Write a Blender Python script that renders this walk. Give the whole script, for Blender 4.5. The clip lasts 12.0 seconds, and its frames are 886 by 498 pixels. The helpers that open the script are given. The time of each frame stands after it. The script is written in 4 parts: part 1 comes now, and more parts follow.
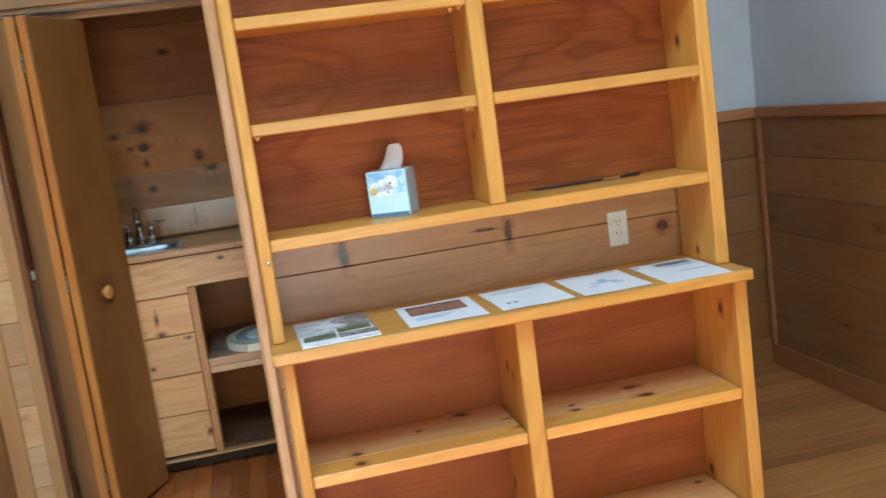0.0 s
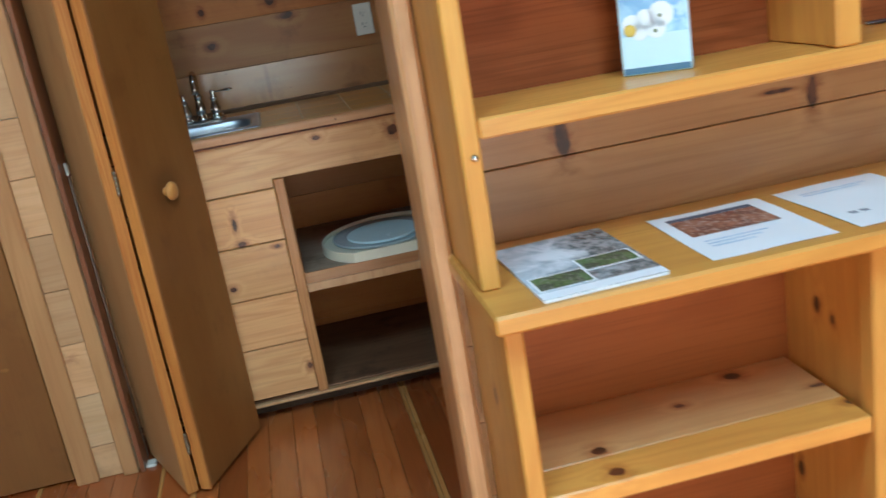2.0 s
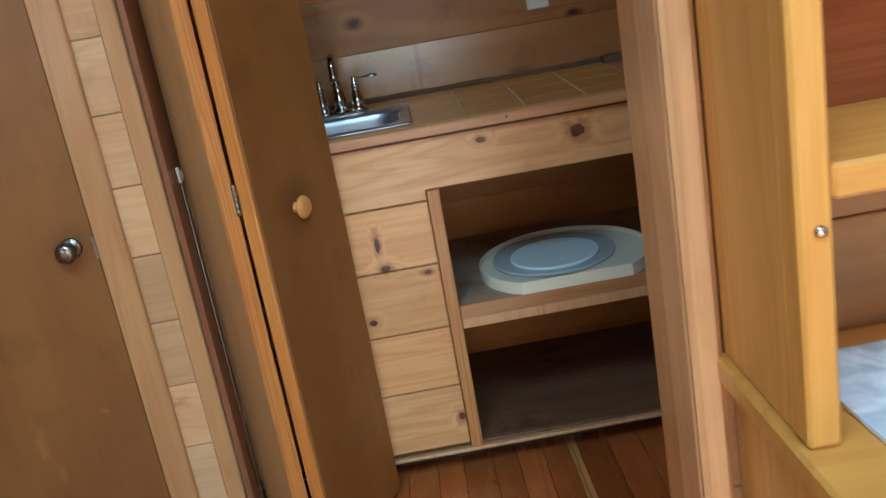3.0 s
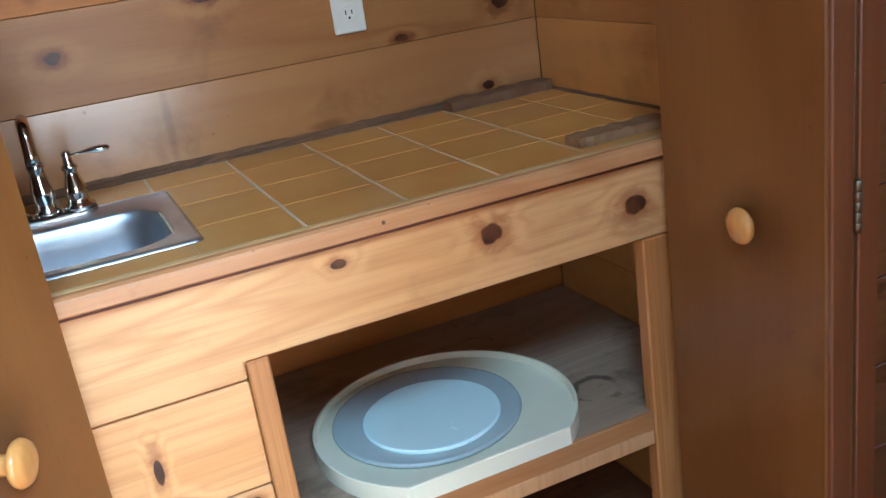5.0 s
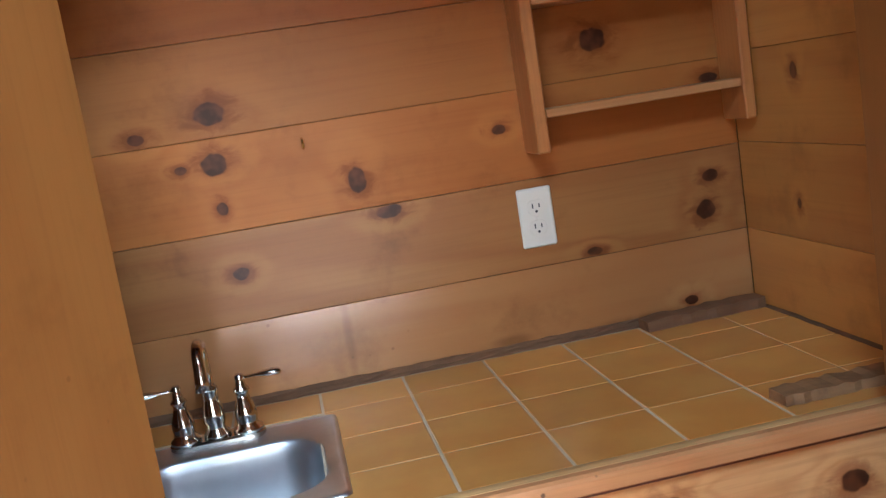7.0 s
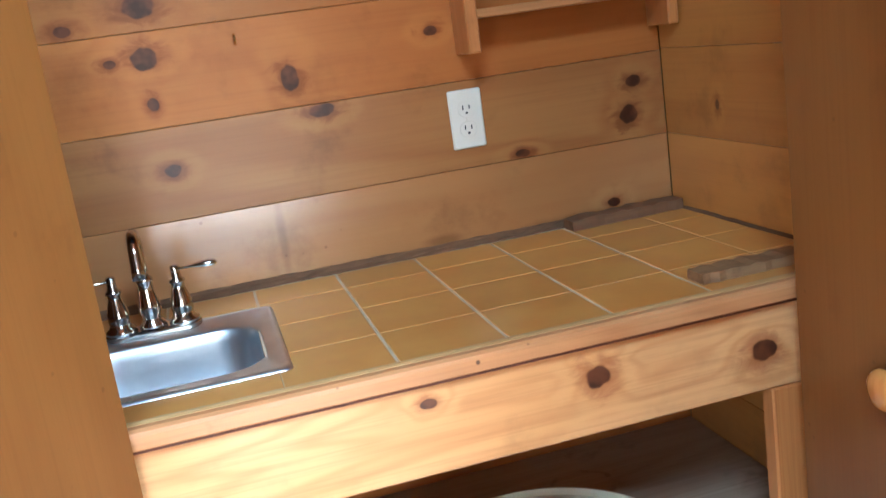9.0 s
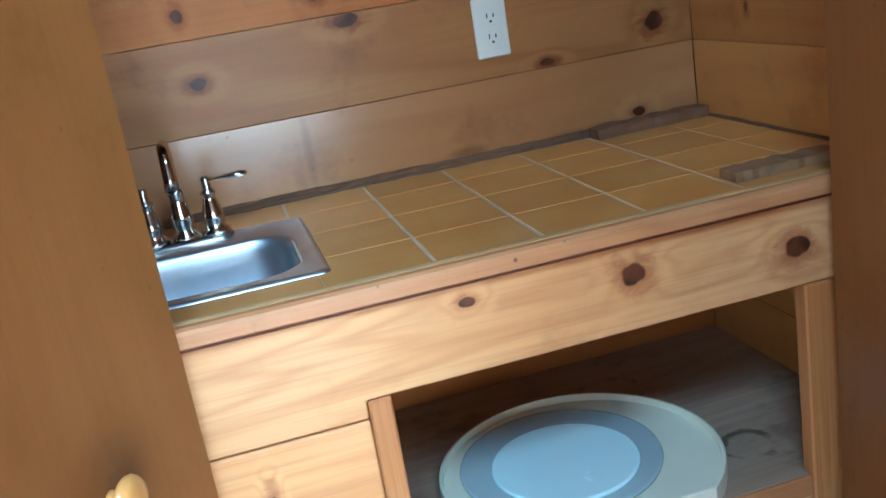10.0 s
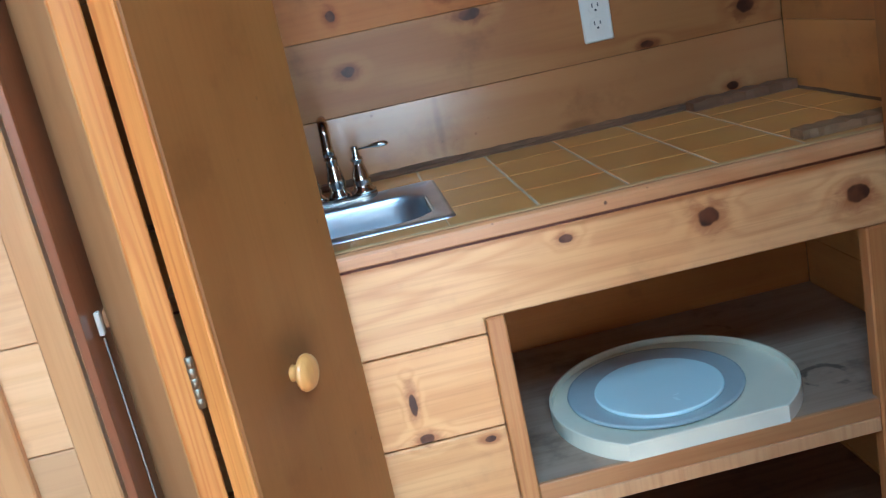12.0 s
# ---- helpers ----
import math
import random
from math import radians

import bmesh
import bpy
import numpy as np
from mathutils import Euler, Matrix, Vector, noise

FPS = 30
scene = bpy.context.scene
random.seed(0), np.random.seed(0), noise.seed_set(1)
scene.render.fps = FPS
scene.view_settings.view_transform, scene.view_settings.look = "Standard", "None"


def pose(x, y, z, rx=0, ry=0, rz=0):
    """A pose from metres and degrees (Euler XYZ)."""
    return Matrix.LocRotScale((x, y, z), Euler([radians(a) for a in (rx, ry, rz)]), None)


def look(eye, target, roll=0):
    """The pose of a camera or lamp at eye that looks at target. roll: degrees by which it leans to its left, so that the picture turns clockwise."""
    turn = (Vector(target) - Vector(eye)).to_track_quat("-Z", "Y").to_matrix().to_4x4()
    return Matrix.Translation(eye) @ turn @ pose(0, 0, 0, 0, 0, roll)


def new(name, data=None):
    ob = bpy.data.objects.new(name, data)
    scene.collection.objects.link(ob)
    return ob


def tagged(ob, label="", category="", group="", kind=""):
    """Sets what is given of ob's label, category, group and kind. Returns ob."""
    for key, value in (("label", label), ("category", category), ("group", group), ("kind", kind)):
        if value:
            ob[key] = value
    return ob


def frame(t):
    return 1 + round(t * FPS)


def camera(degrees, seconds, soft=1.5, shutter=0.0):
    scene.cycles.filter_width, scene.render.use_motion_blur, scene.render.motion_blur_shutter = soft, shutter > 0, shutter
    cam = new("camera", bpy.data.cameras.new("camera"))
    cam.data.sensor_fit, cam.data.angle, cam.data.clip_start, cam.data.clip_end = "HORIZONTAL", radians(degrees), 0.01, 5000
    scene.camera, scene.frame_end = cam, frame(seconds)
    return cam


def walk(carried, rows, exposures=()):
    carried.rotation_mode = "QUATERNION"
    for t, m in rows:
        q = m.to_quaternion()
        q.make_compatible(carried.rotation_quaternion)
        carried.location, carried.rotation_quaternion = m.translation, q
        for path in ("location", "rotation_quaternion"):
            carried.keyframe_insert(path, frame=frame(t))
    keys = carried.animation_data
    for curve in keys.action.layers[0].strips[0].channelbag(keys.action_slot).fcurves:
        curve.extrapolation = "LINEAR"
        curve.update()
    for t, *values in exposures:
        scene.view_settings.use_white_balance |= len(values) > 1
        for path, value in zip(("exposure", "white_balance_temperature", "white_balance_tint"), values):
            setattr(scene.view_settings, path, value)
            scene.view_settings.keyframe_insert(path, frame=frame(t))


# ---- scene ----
# camera and walk
cam = camera(51.0, 12.0, soft=1.35, shutter=0.3)
METRES, EYE, TURN = 3.75, 1.45, -11.1
ROWS = [
    (0.0, 0.0, 0.0, 0.0, -1.21, -8.99, 7.68),
    (0.5, -0.0171, 0.0652, -0.0006, -6.39, -9.17, 7.04),
    (1.0, -0.0252, 0.1378, -0.0141, -4.9, -14.13, 8.43),
    (1.5, -0.0751, 0.2085, -0.0187, -2.57, -16.65, 8.58),
    (2.0, -0.1309, 0.2786, -0.0167, -0.43, -17.23, 9.12),
    (2.5, -0.1571, 0.3606, -0.015, 6.0, -17.06, 9.72),
    (4.5, -0.2637, 0.6701, -0.021, -3.12, -19.6, 8.57),
    (5.0, -0.2762, 0.7174, -0.0226, -13.69, -19.62, 7.92),
    (5.5, -0.2689, 0.7387, -0.0197, -13.2, -20.27, 9.41),
    (6.0, -0.2501, 0.7537, -0.0081, -5.29, -18.58, 10.67),
    (6.5, -0.2393, 0.7596, 0.0062, 0.24, -11.83, 10.12),
    (8.5, -0.2472, 0.7427, -0.0083, -3.63, -9.98, 8.45),
    (9.0, -0.2527, 0.7415, -0.013, -4.23, -13.14, 8.02),
    (9.5, -0.2557, 0.739, -0.0173, -4.92, -14.92, 8.45),
    (10.0, -0.2656, 0.738, -0.024, -4.15, -17.0, 9.14),
    (10.5, -0.2721, 0.7282, -0.0274, -2.95, -18.35, 9.84),
    (11.0, -0.2635, 0.6954, -0.0238, 0.61, -17.22, 11.21),
    (11.5, -0.2521, 0.6594, -0.0218, 3.1, -15.6, 11.74),
    (12.0, -0.2575, 0.6558, -0.0255, 3.89, -15.62, 11.68),
]
STOPS = 3.8
EXPOSURE = [(t, STOPS + stops, kelvin, tint) for t, stops, kelvin, tint in (
    (0.0, -1.8, 5700, 2), (1.5, -1.8, 5550, 0), (2.6, -1.8, 5500, 3), (4.4, -0.72, 5250, 4), (5.5, -0.45, 5100, 6), (6.5, -0.5, 5700, 13),
    (8.5, 0.1, 5600, 9), (9.5, -0.25, 5000, 2), (10.5, -0.62, 4500, -5), (12.0, -0.78, 4750, 2))]
# poses at the ends of the quick turns
BETWEEN = [
    (2.7, look((-0.323, 1.566, 1.388), (-0.304, 3.478, 0.800), -10.0)),
    (4.3, look((-0.470, 2.550, 1.366), (-0.209, 4.431, 0.738), -9.8)),
    (6.7, look((-0.337, 2.966, 1.480), (-0.048, 4.920, 1.163), -9.5)),
    (8.3, look((-0.366, 2.906, 1.435), (0.050, 4.836, 1.114), -8.4)),
]
POSES = [(t, pose(0, 0, EYE, 0, 0, TURN) @ pose(METRES * x, METRES * y, METRES * z, 90 + pitch, roll, yaw))
         for t, x, y, z, yaw, pitch, roll in ROWS]
walk(cam, sorted(POSES + BETWEEN, key=lambda row: row[0]), EXPOSURE)

# ---- world and light ----
world = bpy.data.worlds.new("sky")
scene.world = world
world.use_nodes = True
wn = world.node_tree.nodes
sky = wn.new("ShaderNodeTexSky")
sky.sky_type, sky.sun_disc = "NISHITA", False
sky.sun_elevation, sky.sun_rotation = radians(24.7), radians(185.7)
world.node_tree.links.new(sky.outputs[0], wn["Background"].inputs[0])
wn["Background"].inputs[1].default_value = 0.05


def window_lamp(x, y, z, width, height, target, power, colour):
    data = bpy.data.lights.new("window_light", "AREA")
    data.shape, data.size, data.size_y, data.energy, data.color = "RECTANGLE", width, height, power, colour
    ob = new("window_light", data)
    ob.matrix_world = look((x, y, z), target)
    return ob


# room: inner faces of the outer walls
X0, X1, Y0, Y1, TOP = -2.7, 2.325, -2.4, 4.05, 3.8
# openings, all out of view: the glazed south door, a west window, two added skylights
WIN_S = (0.1, 2.4, 0.06, 2.2)
WIN_W = (0.2, 1.5, 0.85, 2.1)
SKYLIGHTS = ((-1.9, -0.5, 0.2, 1.5), (-0.1, 0.8, -0.5, 0.8))
window_lamp(WIN_S[0], Y0 - 0.1, 1.1, WIN_S[1] - 0.1, 2.0, (WIN_S[0], 0, 1.1), 10.0, (0.62, 0.86, 1.0))
window_lamp(X0 - 0.1, WIN_W[0], 1.475, WIN_W[1] - 0.1, 1.15, (0, WIN_W[0], 1.475), 4.4, (0.72, 0.88, 1.0))
# lamps in the added skylights: the first for the closet, the second for the bookshelf
for (x0, x1, y0, y1), watts in zip(SKYLIGHTS, (20, 27)):
    mid = ((x0 + x1) / 2, (y0 + y1) / 2)
    window_lamp(*mid, TOP + 0.05, x1 - x0 - 0.1, y1 - y0 - 0.1, (mid[0], mid[1] + 0.0001, 0), watts, (0.62, 0.85, 1.0))
sun = new("sun", bpy.data.lights.new("sun", "SUN"))
sun.data.energy, sun.data.angle, sun.data.color = 5.0, radians(0.5), (1.0, 0.94, 0.85)
sun.matrix_world = look((-0.4, -4.0, 1.85), (0, 0, 0))


# ---- materials ----
class Nodes:
    """A short way to wire a node tree."""

    def __init__(self, name):
        self.mat = bpy.data.materials.new(name)
        self.mat.use_nodes = True
        self.tree = self.mat.node_tree
        self.bsdf = self.tree.nodes["Principled BSDF"]

    def put(self, socket, value):
        if isinstance(value, bpy.types.NodeSocket):
            self.tree.links.new(value, socket)
        else:
            socket.default_value = value

    def math(self, op, a, b=0.0, c=0.0, clamp=False):
        n = self.tree.nodes.new("ShaderNodeMath")
        n.operation, n.use_clamp = op, clamp
        for i, v in enumerate((a, b, c)):
            self.put(n.inputs[i], v)
        return n.outputs[0]

    def vec(self, op, a, b=(0, 0, 0)):
        n = self.tree.nodes.new("ShaderNodeVectorMath")
        n.operation = op
        self.put(n.inputs[0], a)
        self.put(n.inputs[1], b)
        return n.outputs["Value"] if op == "LENGTH" else n.outputs[0]

    def noise(self, v, scale, detail=3.0, rough=0.55, distortion=0.0):
        n = self.tree.nodes.new("ShaderNodeTexNoise")
        self.put(n.inputs["Vector"], v)
        for key, val in (("Scale", scale), ("Detail", detail), ("Roughness", rough), ("Distortion", distortion)):
            n.inputs[key].default_value = val
        return n.outputs["Fac"]

    def ramp(self, v, lo, hi, a=0.0, b=1.0):
        n = self.tree.nodes.new("ShaderNodeMapRange")
        n.interpolation_type = "SMOOTHSTEP"
        for i, val in enumerate((v, lo, hi, a, b)):
            self.put(n.inputs[i], val)
        return n.outputs[0]

    def mix(self, f, a, b, kind="MIX"):
        n = self.tree.nodes.new("ShaderNodeMix")
        n.data_type, n.blend_type = "RGBA", kind
        self.put(n.inputs[0], f)
        self.put(n.inputs[6], (*a, 1) if isinstance(a, tuple) else a)
        self.put(n.inputs[7], (*b, 1) if isinstance(b, tuple) else b)
        return n.outputs[2]

    def coords(self, kind="Object"):
        return self.tree.nodes.new("ShaderNodeTexCoord").outputs[kind]

    def place(self):
        return self.tree.nodes.new("ShaderNodeNewGeometry").outputs["Position"]

    def random(self):
        return self.tree.nodes.new("ShaderNodeObjectInfo").outputs["Random"]

    def bump(self, height, strength, distance):
        n = self.tree.nodes.new("ShaderNodeBump")
        n.inputs["Strength"].default_value, n.inputs["Distance"].default_value = strength, distance
        self.put(n.inputs["Height"], height)
        self.put(self.bsdf.inputs["Normal"], n.outputs[0])

    def surface(self, colour, rough, metal=0.0, coat=0.0, coat_rough=0.2):
        self.put(self.bsdf.inputs["Base Color"], (*colour, 1) if isinstance(colour, tuple) else colour)
        self.put(self.bsdf.inputs["Roughness"], rough)
        self.put(self.bsdf.inputs["Metallic"], metal)
        self.put(self.bsdf.inputs["Coat Weight"], coat)
        self.put(self.bsdf.inputs["Coat Roughness"], coat_rough)
        return self.mat


def wood(name, light, mid, dark, grain="x", knots=(), chance=0.0, rough=0.38, coat=0.35, rings=13.0, vary=0.22, stain=0.0, contrast=1.0, hue=0.0, hue_to=(1.12, 0.82, 0.62), smudges=(), spec=0.5, fib=0.22, wave=(0.7, 6.0), specks=0.0, marks=(), swirl=5.0, scuffs=()):
    """Varnished wood. knots: (place, radii) in the world; chance: how often a cell of the board holds a knot of its own."""
    k = Nodes(name)
    obj, rnd = k.coords(), k.random()
    light, mid, dark = ((c[0] * 1.03, c[1] * 0.95, c[2] * 0.93) for c in (light, mid, dark))
    along = {"x": (1, 0, 0), "y": (0, 1, 0), "z": (0, 0, 1)}[grain]
    shift = k.vec("MULTIPLY", k.tree_vec(rnd), (17.3, 23.9, 31.1))
    base = k.vec("ADD", obj, shift)
    world_p = k.place()
    wob = k.noise(k.vec("MULTIPLY", world_p, (1, 1, 1)), 28, 2)
    field = None
    for p, r in knots:
        d = k.vec("SUBTRACT", world_p, p)
        d = k.vec("LENGTH", k.vec("MULTIPLY", d, tuple(0.0 if q is None else 1 / q for q in r)))
        field = d if field is None else k.math("MINIMUM", field, d)
    if field is not None:
        field = k.math("ADD", field, k.math("MULTIPLY", k.math("SUBTRACT", wob, 0.5), 0.9))
    if chance:
        v = k.tree.nodes.new("ShaderNodeTexVoronoi")
        k.put(v.inputs["Vector"], k.vec("MULTIPLY", base, tuple(3.0 if a else 7.0 for a in along)))
        v.inputs["Scale"].default_value = 1.0
        own = k.math("MULTIPLY", v.outputs["Distance"], 11.0)
        sep = k.tree.nodes.new("ShaderNodeSeparateColor")
        k.put(sep.inputs[0], v.outputs["Color"])
        own = k.math("ADD", own, k.math("MULTIPLY", k.math("GREATER_THAN", sep.outputs[0], chance), 50))
        own = k.math("ADD", own, k.math("MULTIPLY", k.math("SUBTRACT", wob, 0.5), 0.7))
        field = own if field is None else k.math("MINIMUM", field, own)
    long_v = k.vec("MULTIPLY", base, tuple(wave[0] if a else wave[1] for a in along))
    flow = k.noise(long_v, 1.0, 2.5, 0.5, 0.35)
    phase = k.math("MULTIPLY", flow, rings * 6.0)
    if field is not None:
        phase = k.math("ADD", phase, k.ramp(field, 0.6, 4.5, swirl, 0.0))
    ring = k.math("ADD", k.math("MULTIPLY", k.math("SINE", phase), 0.5), 0.5)
    ring = k.math("POWER", ring, 2.2)
    fibre = k.noise(k.vec("MULTIPLY", base, tuple(3.0 if a else 130.0 for a in along)), 1.0, 4, 0.62)
    blotch = k.noise(k.vec("MULTIPLY", base, tuple(1.2 if a else 4.0 for a in along)), 1.5, 3, 0.5)
    col = k.mix(k.math("MULTIPLY", ring, 0.55 * contrast), light, mid)
    col = k.mix(k.ramp(blotch, 0.35, 0.75, 0, 0.6 * contrast), col, mid)
    col = k.mix(k.ramp(fibre, 0.42, 0.72, 0, fib * contrast), col, dark)
    tone = k.math("ADD", k.math("MULTIPLY", rnd, vary), 1.0 - vary * 0.55)
    col = k.mix(1.0, col, k.grey(tone), "MULTIPLY")
    if hue:
        other = k.math("FRACT", k.math("MULTIPLY", rnd, 7.13))
        col = k.mix(k.math("MULTIPLY", other, hue), col, k.mix(1.0, col, hue_to, "MULTIPLY"))
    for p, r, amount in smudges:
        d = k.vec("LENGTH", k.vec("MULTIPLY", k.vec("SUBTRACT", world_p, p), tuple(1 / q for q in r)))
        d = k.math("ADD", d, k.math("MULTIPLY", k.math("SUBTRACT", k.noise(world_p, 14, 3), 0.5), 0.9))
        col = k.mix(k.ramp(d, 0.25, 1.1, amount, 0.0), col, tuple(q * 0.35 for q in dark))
    for p, r, amount in scuffs:
        d = k.vec("LENGTH", k.vec("MULTIPLY", k.vec("SUBTRACT", world_p, p), tuple(1 / q for q in r)))
        d = k.math("ADD", d, k.math("MULTIPLY", k.math("SUBTRACT", k.noise(world_p, 32, 4), 0.5), 2.2))
        col = k.mix(k.ramp(d, 0.2, 1.0, amount, 0.0), col, tuple(min(0.8, q * 1.7) for q in light))
    if specks:
        spot = k.tree.nodes.new("ShaderNodeTexVoronoi")
        k.put(spot.inputs["Vector"], k.vec("ADD", world_p, k.vec("MULTIPLY", k.tree_vec(wob), (0.004, 0.004, 0.004))))
        spot.inputs["Scale"].default_value = 26.0
        sep2 = k.tree.nodes.new("ShaderNodeSeparateColor")
        k.put(sep2.inputs[0], spot.outputs["Color"])
        near = k.ramp(spot.outputs["Distance"], 0.05, 0.11, specks, 0.0)
        col = k.mix(k.math("MULTIPLY", near, k.math("GREATER_THAN", sep2.outputs[1], 0.55)), col, tuple(q * 0.35 for q in dark))
    for p, radius, width, amount in marks:
        d = k.vec("LENGTH", k.vec("MULTIPLY", k.vec("SUBTRACT", world_p, p), (1, 1, 0)))
        d = k.math("ADD", d, k.math("MULTIPLY", k.math("SUBTRACT", wob, 0.5), 0.02))
        d = k.math("ABSOLUTE", k.math("SUBTRACT", d, radius))
        patchy = k.ramp(k.noise(world_p, 19, 3), 0.42, 0.58)
        col = k.mix(k.math("MULTIPLY", k.ramp(d, width * 0.4, width, amount, 0.0), patchy), col, tuple(q * 0.25 for q in dark))
    k.put(k.bsdf.inputs["Specular IOR Level"], spec)
    rough_v = k.math("ADD", k.math("MULTIPLY", blotch, 0.16), rough - 0.08)
    if stain:
        s = k.ramp(k.noise(world_p, 7.0, 5, 0.62), 0.52, 0.72, 0, stain)
        col = k.mix(s, col, tuple(c * 0.30 for c in dark))
    if field is not None:
        # a ragged reddish flame round each knot, with a pale edge beyond it
        ragged = k.math("ADD", field, k.math("MULTIPLY", k.math("SUBTRACT", k.noise(k.vec("MULTIPLY", world_p, tuple(1.0 if a else 1.9 for a in along)), 17, 4, 0.6, 0.8), 0.5), 4.2))
        pale = k.math("MULTIPLY", k.ramp(ragged, 1.8, 3.0), k.ramp(ragged, 3.2, 5.0, 0.10, 0.0))
        col = k.mix(pale, col, tuple(min(0.9, c * 1.25) for c in light))
        col = k.mix(k.ramp(ragged, 0.7, 2.3, 0.62, 0.0), col, (dark[0] * 0.85, dark[1] * 0.55, dark[2] * 0.42))
        core = k.ramp(field, 0.85, 1.08, 0.97, 0.0)
        col = k.mix(core, col, k.mix(k.ramp(wob, 0.35, 0.65), (0.04, 0.012, 0.006), (0.11, 0.034, 0.013)))
    k.bump(k.math("ADD", k.math("MULTIPLY", fibre, 0.5), k.math("MULTIPLY", ring, 0.3)), 0.25, 0.0012)
    return k.surface(col, rough_v, coat=coat, coat_rough=0.22)


def _vec(self, v):
    n = self.tree.nodes.new("ShaderNodeCombineXYZ")
    for i in range(3):
        self.put(n.inputs[i], v)
    return n.outputs[0]


def _grey(self, v):
    n = self.tree.nodes.new("ShaderNodeCombineColor")
    for i in range(3):
        self.put(n.inputs[i], v)
    return n.outputs[0]


Nodes.tree_vec, Nodes.grey = _vec, _grey


def plain(name, colour, rough=0.5, metal=0.0, spots=0.12, scale=30.0, coat=0.0, bump=0.1):
    k = Nodes(name)
    p = k.coords()
    a, b = k.noise(p, scale, 4), k.noise(p, scale * 0.13, 2)
    f = k.math("ADD", k.math("MULTIPLY", a, 0.5), k.math("MULTIPLY", b, 0.5))
    col = k.mix(k.ramp(f, 0.3, 0.7), tuple(c * (1 - spots) for c in colour), tuple(min(1, c * (1 + spots * 0.5)) for c in colour))
    k.bump(a, bump, 0.001)
    return k.surface(col, k.math("ADD", k.math("MULTIPLY", a, 0.14), rough - 0.07), metal, coat)


AMBER = ((0.68, 0.37, 0.075), (0.56, 0.265, 0.05), (0.37, 0.14, 0.02))
PINE = ((0.55, 0.345, 0.155), (0.46, 0.252, 0.098), (0.26, 0.115, 0.04))
DARK_PINE = ((0.27, 0.132, 0.045), (0.215, 0.094, 0.029), (0.12, 0.046, 0.013))


def kx(x, z, rx, rz):
    return ((x, 0, z), (rx, None, rz))


def ky(y, z, ry, rz):
    return ((0, y, z), (None, ry, rz))


BACK_KNOTS = (
    kx(-0.463, 1.43, 0.024, 0.019), kx(-0.523, 1.427, 0.012, 0.008), kx(-0.464, 1.348, 0.010, 0.012), kx(-0.215, 1.36, 0.017, 0.024),
    kx(-0.168, 1.292, 0.026, 0.012), kx(-0.453, 1.226, 0.015, 0.011), kx(0.473, 1.251, 0.018, 0.012), kx(0.459, 1.186, 0.021, 0.018),
    kx(0.22, 1.144, 0.016, 0.008), kx(0.406, 1.01, 0.014, 0.009), kx(-0.588, 1.492, 0.016, 0.011), kx(-0.455, 1.519, 0.030, 0.020),
    kx(0.063, 1.408, 0.014, 0.010), kx(0.265, 1.545, 0.026, 0.022), kx(0.49, 1.44, 0.02, 0.01), kx(0.1, 0.76, 0.016, 0.012),
    kx(-0.70, 1.75, 0.022, 0.014), kx(-0.30, 1.86, 0.018, 0.013))
m_back = wood("pine_closet_back", (0.40, 0.166, 0.041), (0.305, 0.106, 0.024), (0.155, 0.042, 0.010), "x", knots=BACK_KNOTS, stain=0.25, rough=0.45, coat=0.03, contrast=1.0, rings=4, fib=0.12, hue=0.5, vary=0.25, spec=0.18, wave=(0.6, 5.0))
m_back_olive = wood("olive_pine", (0.34, 0.160, 0.050), (0.255, 0.098, 0.028), (0.13, 0.040, 0.011), "x", knots=BACK_KNOTS, stain=0.3, rough=0.40, coat=0.06, contrast=1.1, rings=4.5, fib=0.12, vary=0.1, spec=0.25, wave=(0.6, 5.0))
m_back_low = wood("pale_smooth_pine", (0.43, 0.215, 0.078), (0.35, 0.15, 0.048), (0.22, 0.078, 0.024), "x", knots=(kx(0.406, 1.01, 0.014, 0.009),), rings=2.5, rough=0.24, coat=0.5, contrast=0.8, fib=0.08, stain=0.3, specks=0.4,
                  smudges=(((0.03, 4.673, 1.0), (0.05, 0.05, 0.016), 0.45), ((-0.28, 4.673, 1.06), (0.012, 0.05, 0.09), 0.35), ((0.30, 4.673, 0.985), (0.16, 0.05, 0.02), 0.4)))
m_side = wood("pine_closet_side", (0.54, 0.26, 0.062), (0.43, 0.175, 0.039), (0.24, 0.075, 0.018), "y", knots=(
    ky(4.451, 1.434, 0.011, 0.017), ky(4.471, 1.199, 0.007, 0.012)), stain=0.25, rings=4, fib=0.12)
m_face = wood("pine_cabinet_face", (0.68, 0.435, 0.19), (0.55, 0.30, 0.11), (0.30, 0.12, 0.038), "x", knots=(
    kx(0.335, 0.887, 0.021, 0.017), kx(0.073, 0.909, 0.019, 0.017), kx(-0.171, 0.927, 0.012, 0.008), kx(-0.478, 0.702, 0.006, 0.022),
    kx(-0.467, 0.635, 0.014, 0.010), kx(-0.362, 0.607, 0.010, 0.006), kx(-0.528, 0.494, 0.010, 0.008), kx(-0.341, 0.18, 0.009, 0.012)),
    stain=0.2, hue=0.5, vary=0.3, rough=0.46, coat=0.2, spec=0.4, specks=0.7, contrast=1.2, swirl=9.0, rings=10, fib=0.2, wave=(0.8, 8.0))
m_wall = wood("pine_wall", *PINE, "x", chance=0.4, stain=0.1, hue=0.4, vary=0.3)
m_wall_y = wood("pine_wainscot", *DARK_PINE, "y", chance=0.5, stain=0.1, rough=0.3)
m_wall_x = wood("pine_wainscot_x", *DARK_PINE, "x", chance=0.5, stain=0.1, rough=0.3)
